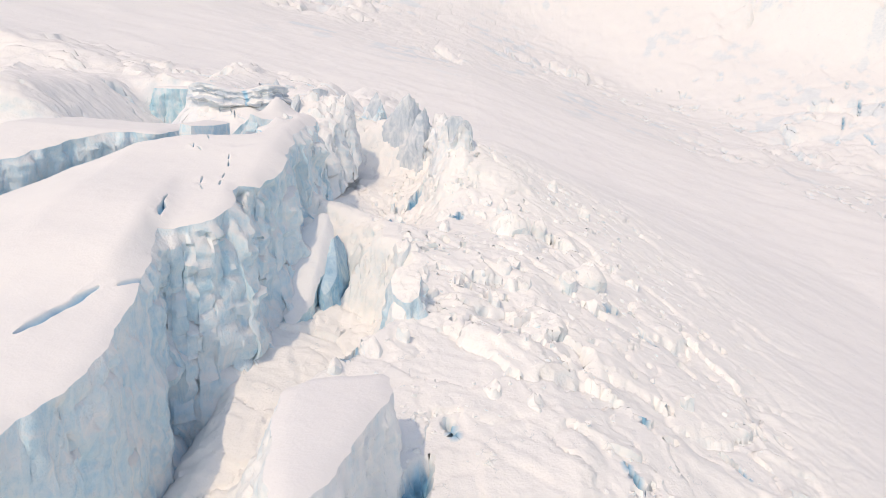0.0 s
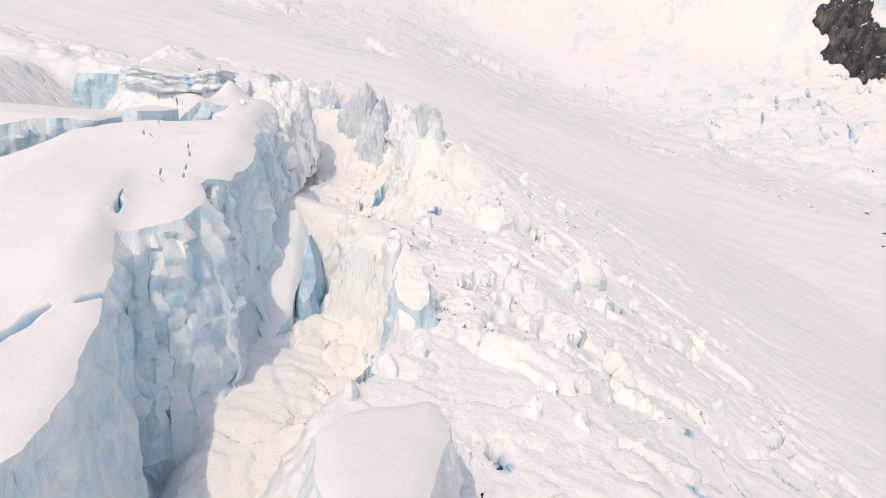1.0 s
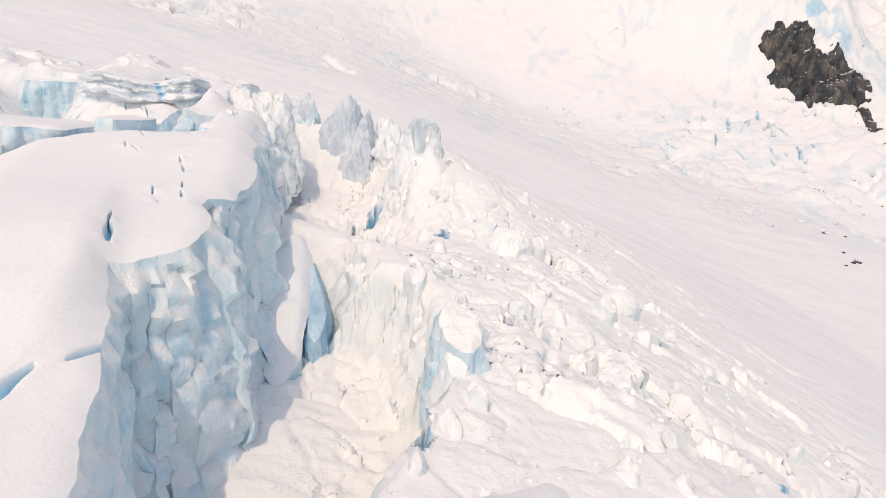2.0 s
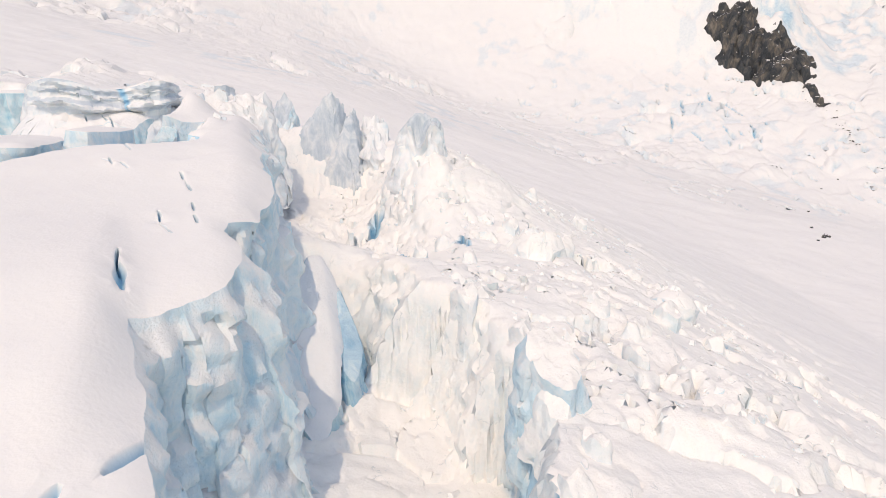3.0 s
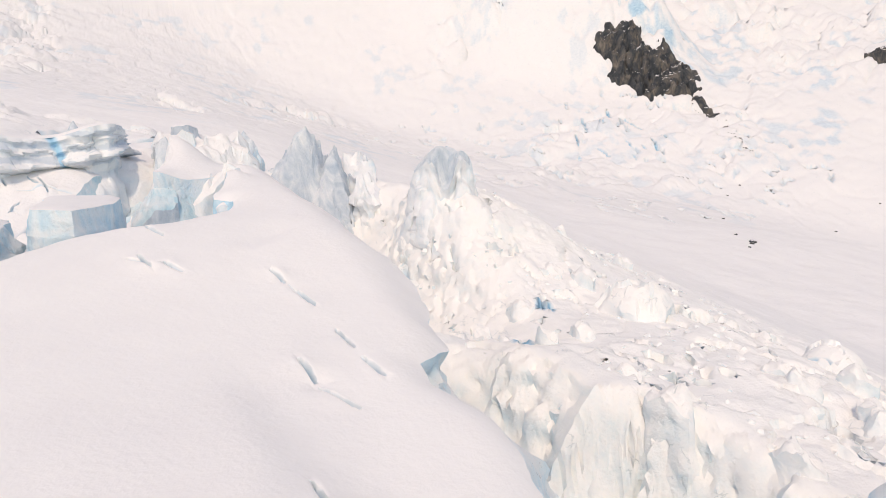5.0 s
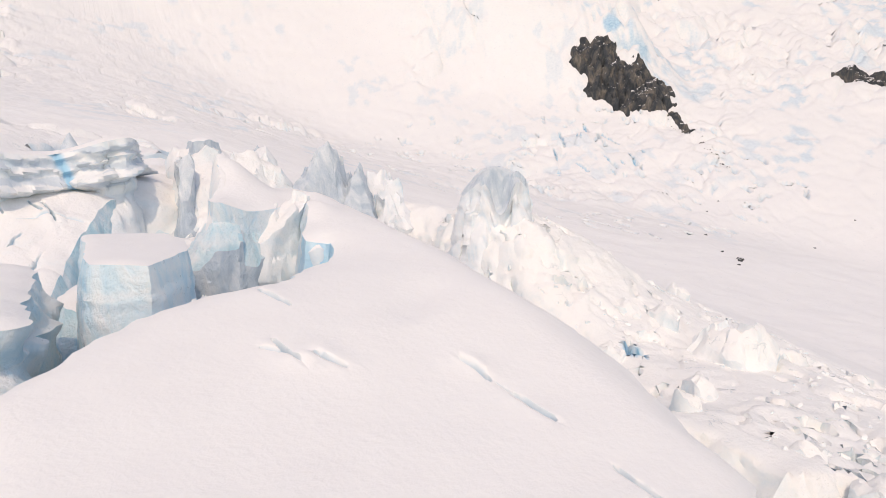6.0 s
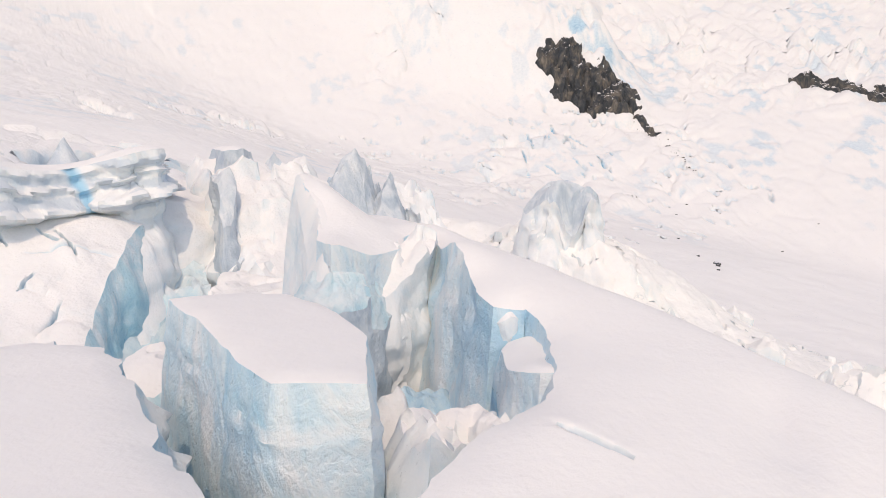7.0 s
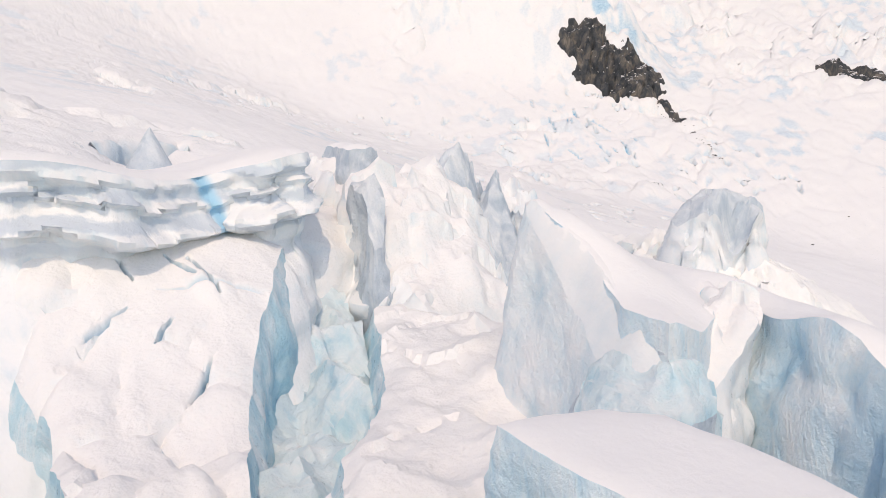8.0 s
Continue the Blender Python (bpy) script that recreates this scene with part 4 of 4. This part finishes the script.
serac("cracked_ice_mound", "grey-white rounded ice mound broken into facets", [(MX + a, MY + b) for a, b in [(-6.5, -2), (-4, -6), (1, -6.5), (6, -3), (6.5, 3), (1, 6.5), (-5, 4)]],
      lambda x, y: 24.4 - 0.11 * ((x - MX) ** 2 + 0.9 * (y - MY) ** 2) + 2.6 * (cells(x / 2.6, y / 2.6, 67)[0] - 0.5) + 2.0 * cells(x / 3.2, y / 3.2, 67)[1], 14, cap_mat=RUBBLE, wall_mat=RUBBLE, step=0.4, cap_step=0.35, cap_rough=0.6, jag=0.6, lip=0.4, seed=20)
serac("cracked_ice_mound", "smooth rounded ice dome with a crack round its foot", [(37, 171), (39, 167), (43, 166), (47, 169), (47, 174), (42, 176), (38, 174.5)],
      lambda x, y: 16.2 - 0.13 * ((x - 42) ** 2 + 0.9 * (y - 171) ** 2) + 1.2 * (cells(x / 3.0, y / 3.0, 68)[0] - 0.5), 12, cap_mat=RUBBLE, wall_mat=RUBBLE, step=0.4, cap_step=0.4, cap_rough=0.5, jag=0.4, lip=0.4, seed=25, slits=[(38.2, 172.5, 39.2, 168.6, 0.3, 1.4)])
serac("ice_jumble", "bright jumble of broken ice filling a crevasse", [(-61.5, 176), (-58.6, 176.2), (-54.5, 177), (-50.5, 181), (-50, 186), (-47, 195), (-48.5, 200), (-56, 198), (-57.6, 190), (-57.8, 185)],
      lambda x, y: 36.2 + 2.4 * smooth(188, 182, y) + 2.2 * ridged(x * 0.14, y * 0.14, 0, 5, 25) + 1.2 * (cells(x / 1.8, y / 1.8, 76)[0] - 0.5) - 0.25 * (y - 182) * smooth(182, 186, y) - 7 * smooth(-55, -52.5, x) * smooth(179, 182, y), 14, cap_mat=SHELF, wall_mat=LAYERED, step=0.4, cap_step=0.35, cap_rough=0.7, jag=0.6, rough=0.7, lip=0.5, seed=21)
serac("blue_slab", "deep blue ice in a notch of the massif", [(-53.5, 179), (-51, 178.8), (-47.5, 187), (-48.5, 195), (-52.5, 196), (-54, 187)],
      lambda x, y: 33.5 + 1.6 * ridged(x * 0.2, y * 0.2, 0, 4, 29), 12, wall_mat=BLUE, cap_mat=BLUE, step=0.4, cap_step=0.4, jag=0.3, rough=0.5, lip=0.3, seed=23, cap_rough=0.5)
serac("ice_tower", "white ice tower with a shaded wall above a hollow", [(-6.8, 130.5), (-5.8, 127.4), (-3.2, 126), (-0.8, 128.5), (-0.8, 133), (-3, 135), (-5.8, 134.4)],
      lambda x, y: 17.0 + 0.6 * (y - 126) + 0.9 * ridged(x * 0.2, y * 0.2, 0, 3, 36), 16, wall_mat=ICE, cap_mat=RUBBLE, step=0.4, cap_step=0.4, jag=0.6, rough=0.8, lip=0.4, seed=36, cap_rough=0.5)
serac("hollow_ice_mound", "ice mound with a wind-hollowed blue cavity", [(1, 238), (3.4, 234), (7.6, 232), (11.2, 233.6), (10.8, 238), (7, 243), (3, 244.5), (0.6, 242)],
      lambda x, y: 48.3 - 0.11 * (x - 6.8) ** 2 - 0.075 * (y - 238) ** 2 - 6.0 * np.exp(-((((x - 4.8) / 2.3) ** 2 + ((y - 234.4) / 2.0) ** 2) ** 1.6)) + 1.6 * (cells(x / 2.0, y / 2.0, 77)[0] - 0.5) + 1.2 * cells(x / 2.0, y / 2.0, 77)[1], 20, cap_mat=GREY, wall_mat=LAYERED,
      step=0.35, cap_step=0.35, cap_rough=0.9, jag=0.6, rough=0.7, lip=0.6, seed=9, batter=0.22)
# slab added for the shaded slot beside the fin; blue is its shade
serac("blue_slab", "ice slab at the chasm's head, coloured blue for its shade", [(-26, 159), (-23.6, 156), (-21.6, 162), (-19.8, 170.5), (-20, 177), (-24, 180)],
      lambda x, y: np.minimum(np.clip(17 - 2.6 * (x + 24), -6, 18), 1.0 + 0.74 * (y - 147)), 30, wall_mat=BLUE, cap_mat=BLUE, step=0.4, cap_step=0.4, jag=0.4, rough=0.6, lip=0.2, seed=11, cap_rough=0.5)



def small_tower(x, y, r, height, seed, lean):
    """A short splintered tower on the icefall."""
    g = random.Random(seed)
    turn = g.uniform(0, 6.3)
    ring = []
    for k in range(g.choice([5, 6, 7])):
        a = turn + k * 6.283 / 6.5
        q = r * g.uniform(0.7, 1.25)
        ring.append((x + q * math.cos(a) * 0.75, y + q * math.sin(a) * 1.2))
    foot = float(ground_height(np.array([x]), np.array([y]))[0])
    serac("ice_tower", "small splintered ice tower on the icefall", ring, facets(x + lean, y, foot + height, [(g.uniform(150, 200), g.uniform(0.2, 1.0)), (g.uniform(230, 290), g.uniform(0.3, 1.2)), (g.uniform(-40, 30), g.uniform(0.3, 1.0)), (100, 0.6)]),
          height + 5, wall_mat=RUBBLE, cap_mat=RUBBLE, step=0.4, cap_step=0.45, jag=0.3, rough=0.4, lip=0.25, cap_rough=0.2, seed=30 + seed % 50, group="small ice towers", grain=0.7, batter=0.12)


tower_rng = random.Random(12)
for k in range(46):
    x, y = tower_rng.uniform(-4, 62), tower_rng.uniform(100, 262)
    if k < 16:  # along the rim above the chasm
        y = 104 + 9 * k + tower_rng.uniform(-3, 3)
        x = float(rim_line(y)) + 2.5 + tower_rng.uniform(-2, 5)
    small_tower(x, y, tower_rng.uniform(1.3, 3.0), tower_rng.uniform(1.6, 4.2), 300 + k, tower_rng.uniform(-0.6, 0.6))

# ---- rock outcrops ----
def full_height(x, y):
    x, y = np.atleast_1d(np.asarray(x, float)), np.atleast_1d(np.asarray(y, float))
    return ground_height(x, y) + rough_height(x, y)


def outcrop(label, spine, half, thick, seed, faces=4, step=1.5):
    """A crag that pushes out of the slope along a spine of (x, y), split into buttresses."""
    thing = new("rock_outcrop")
    tagged(thing, label, "rock", "rock outcrops")
    p = np.array(spine, float)
    lo, hi = p.min(0) - half * 1.6, p.max(0) + half * 1.6
    gx, gy = np.meshgrid(np.arange(lo[0], hi[0], step), np.arange(lo[1], hi[1], step))
    away, along = np.full(gx.shape, 1e9), np.zeros(gx.shape)
    total = 0.0
    for (ax, ay), (bx, by) in zip(p, p[1:]):
        dx, dy = bx - ax, by - ay
        k = np.clip(((gx - ax) * dx + (gy - ay) * dy) / (dx * dx + dy * dy), 0, 1)
        d = np.hypot(gx - ax - k * dx, gy - ay - k * dy)
        along = np.where(d < away, total + k * math.hypot(dx, dy), along)
        away = np.minimum(away, d)
        total += math.hypot(dx, dy)
    wob = fbm(gx * 0.045, gy * 0.045, 0, 4, seed, 0.5)
    bare = np.clip(1.0 - away / half + 0.4 * wob, -0.6, 1)
    gz = full_height(gx.ravel(), gy.ravel()).reshape(gx.shape)
    h1, k1, e1 = cells((gx - gy) * 0.055 + 0.5 * wob, (gx + gy) * 0.03, seed)
    h2, k2, e2 = cells((gx - gy) * 0.16, (gx + gy) * 0.07 + 0.4 * wob, seed + 1)
    rise = thick * (np.where(bare > 0, bare**0.5 * 0.9, bare * 1.6) + smooth(0, 0.3, bare) * (0.45 * (h1 - 0.5) + 0.5 * k1 - 0.25 * np.exp(-e1 * 9) + 0.22 * (h2 - 0.5) + 0.35 * k2 + 0.22 * ridged(gx * 0.06, gy * 0.06, 0, 4, seed + 2)))
    out = np.array(Vector((-0.45, -0.6, 0.66)).normalized())
    co = np.stack([gx, gy, gz - 1.0], -1) + out * rise[..., None]
    ny, nx = gx.shape
    quad = (np.arange(ny - 1)[:, None] * nx + np.arange(nx - 1)[None]).ravel()
    quads = np.stack([quad, quad + 1, quad + nx + 1, quad + nx], -1)
    quads = quads[bare.ravel()[quads].max(1) > -0.5]
    zone = np.clip((along + 0.25 * half * wob) / total * faces, 0, faces - 1).astype(int).ravel()[quads[:, 0]]
    for k in range(faces):
        mine = quads[zone == k]
        if len(mine):
            used, where = np.unique(mine, return_inverse=True)
            part("rock_buttress", mesh_from("rock_buttress", co.reshape(-1, 3)[used], where.reshape(-1, 4)), ROCK, thing)
    return thing


outcrop("dark craggy rock face showing through the snow slope", [(578, 846), (574, 826), (583, 802), (596, 788), (616, 770)], 25, 11, 3)
outcrop("narrow broken rock rib running down from the crag", [(617, 756), (616, 730), (611, 704)], 5, 3, 6, 2)
outcrop("low dark rock band on the snow slope", [(880, 690), (915, 658), (946, 632)], 13, 6, 4, 3)
outcrop("low dark rock band above a grey scree", [(950, 614), (980, 588), (1012, 562)], 13, 6, 5, 3)


# ---- loose boulders on the snow ----
def boulder_mesh(seed, size):
    bm = bmesh.new()
    bmesh.ops.create_icosphere(bm, subdivisions=2, radius=size)
    for v in bm.verts:
        k = noise.noise(v.co * (1.3 / size) + Vector((seed * 3.1, 0, 0)))
        v.co *= 1 + 0.35 * k
        v.co.z = max(v.co.z * 0.75, -0.35 * size)
    me = bpy.data.meshes.new("boulder")
    bm.to_mesh(me)
    bm.free()
    return me


rng = random.Random(4)
stones = [boulder_mesh(k, 1.0) for k in range(5)]
for me in stones:
    me.materials.append(ROCK)
spots = [(383.8, 460.6, 2.6), (372, 452, 1.4), (390, 482, 1.5), (355, 440, 1.2)]
trail = [(612, 742), (611, 713), (602, 684), (594, 655), (588, 636)]
for (x0, y0), (x1, y1) in zip(trail, trail[1:]):
    for _ in range(12):
        k = rng.random()
        spots.append((x0 + k * (x1 - x0) + rng.uniform(-5, 5), y0 + k * (y1 - y0) + rng.uniform(-4, 4), rng.choice([0.5, 0.7, 0.9, 1.5])))
spots += [(470 + rng.uniform(-60, 200), 560 + rng.uniform(-60, 60), rng.uniform(0.7, 1.2)) for k in range(5)]
for x, y, r in spots:
    ob = new("boulder", rng.choice(stones))
    ob.location = (x, y, full_height(x, y)[0] + 0.1 * r)
    ob.scale = (r * rng.uniform(0.8, 1.4), r * rng.uniform(0.8, 1.3), r * rng.uniform(0.8, 1.2))
    ob.rotation_euler = (0, 0, rng.uniform(0, 6.3))
    tagged(ob, "dark weathered boulder lying on the snow", "rock", "loose boulders")


# ---- broken ice blocks on the icefall ----
def block_mesh(seed):
    """A split, angular lump of ice."""
    r = random.Random(seed)
    bm = bmesh.new()
    bmesh.ops.create_cube(bm, size=2)
    for _ in range(5):
        n = Vector((r.uniform(-1, 1), r.uniform(-1, 1), r.uniform(-0.6, 1))).normalized()
        cut = bmesh.ops.bisect_plane(bm, geom=bm.verts[:] + bm.edges[:] + bm.faces[:], plane_co=n * r.uniform(0.55, 0.95), plane_no=n, clear_outer=True)
        edges = [e for e in cut["geom_cut"] if isinstance(e, bmesh.types.BMEdge)]
        if edges:
            bmesh.ops.edgenet_fill(bm, edges=edges)
    bmesh.ops.triangulate(bm, faces=bm.faces[:])
    bmesh.ops.subdivide_edges(bm, edges=bm.edges[:], cuts=2, use_grid_fill=True)
    bmesh.ops.triangulate(bm, faces=bm.faces[:])
    for v in bm.verts:
        v.co *= 0.94 + 0.1 * noise.noise(v.co * 1.7 + Vector((seed, 0, 0))) + 0.07 * noise.noise(v.co * 4.1)
    bmesh.ops.recalc_face_normals(bm, faces=bm.faces[:])
    me = bpy.data.meshes.new("ice_block")
    bm.to_mesh(me)
    bm.free()
    return me


lumps = [block_mesh(40 + k) for k in range(10)]
for me in lumps:
    me.materials.append(RUBBLE)


def lump_spot(r):
    while True:
        x, y = r.uniform(-16, 75), r.uniform(86, 262)
        if r.random() < np.clip(1.15 - x / 80, 0.1, 1) * (0.5 + 0.5 * math.sin(x * 0.13 + 2 * math.sin(y * 0.09))):
            return x, y


rng = random.Random(9)
spot_list = [lump_spot(rng) for _ in range(620)]
heights = full_height([p[0] for p in spot_list], [p[1] for p in spot_list])
polys = [([tuple(v.co) for v in me.vertices], [tuple(p.vertices) for p in me.polygons]) for me in lumps]
rest_verts, rest_polys = [], []
for k, ((x, y), z) in enumerate(zip(spot_list, heights)):
    size = rng.uniform(0.5, 1.0) * (1.1 if k < 70 else 0.75 if k < 300 else 0.5)
    place = Matrix.LocRotScale((x, y, z - 0.45 * size), Euler((rng.uniform(-0.5, 0.5), rng.uniform(-0.5, 0.5), rng.uniform(0, 6.3))),
                               (size * rng.uniform(0.6, 1.1), size * rng.uniform(0.6, 1.1), size * rng.uniform(0.7, 1.5)))
    which = rng.randrange(len(lumps))
    if k < 300:
        ob = new("ice_block", lumps[which])
        ob.matrix_world = place
        tagged(ob, "angular white ice block among the icefall rubble", "ice block", "ice blocks on the icefall")
    else:
        first = len(rest_verts)
        rest_verts += [place @ Vector(v) for v in polys[which][0]]
        rest_polys += [tuple(first + i for i in f) for f in polys[which][1]]
rubble = bpy.data.meshes.new("ice_rubble")
rubble.from_pydata(rest_verts, [], rest_polys)
rubble.materials.append(RUBBLE)
tagged(new("ice_rubble", rubble), "small broken ice rubble strewn over the icefall", "ice rubble", kind="stuff")
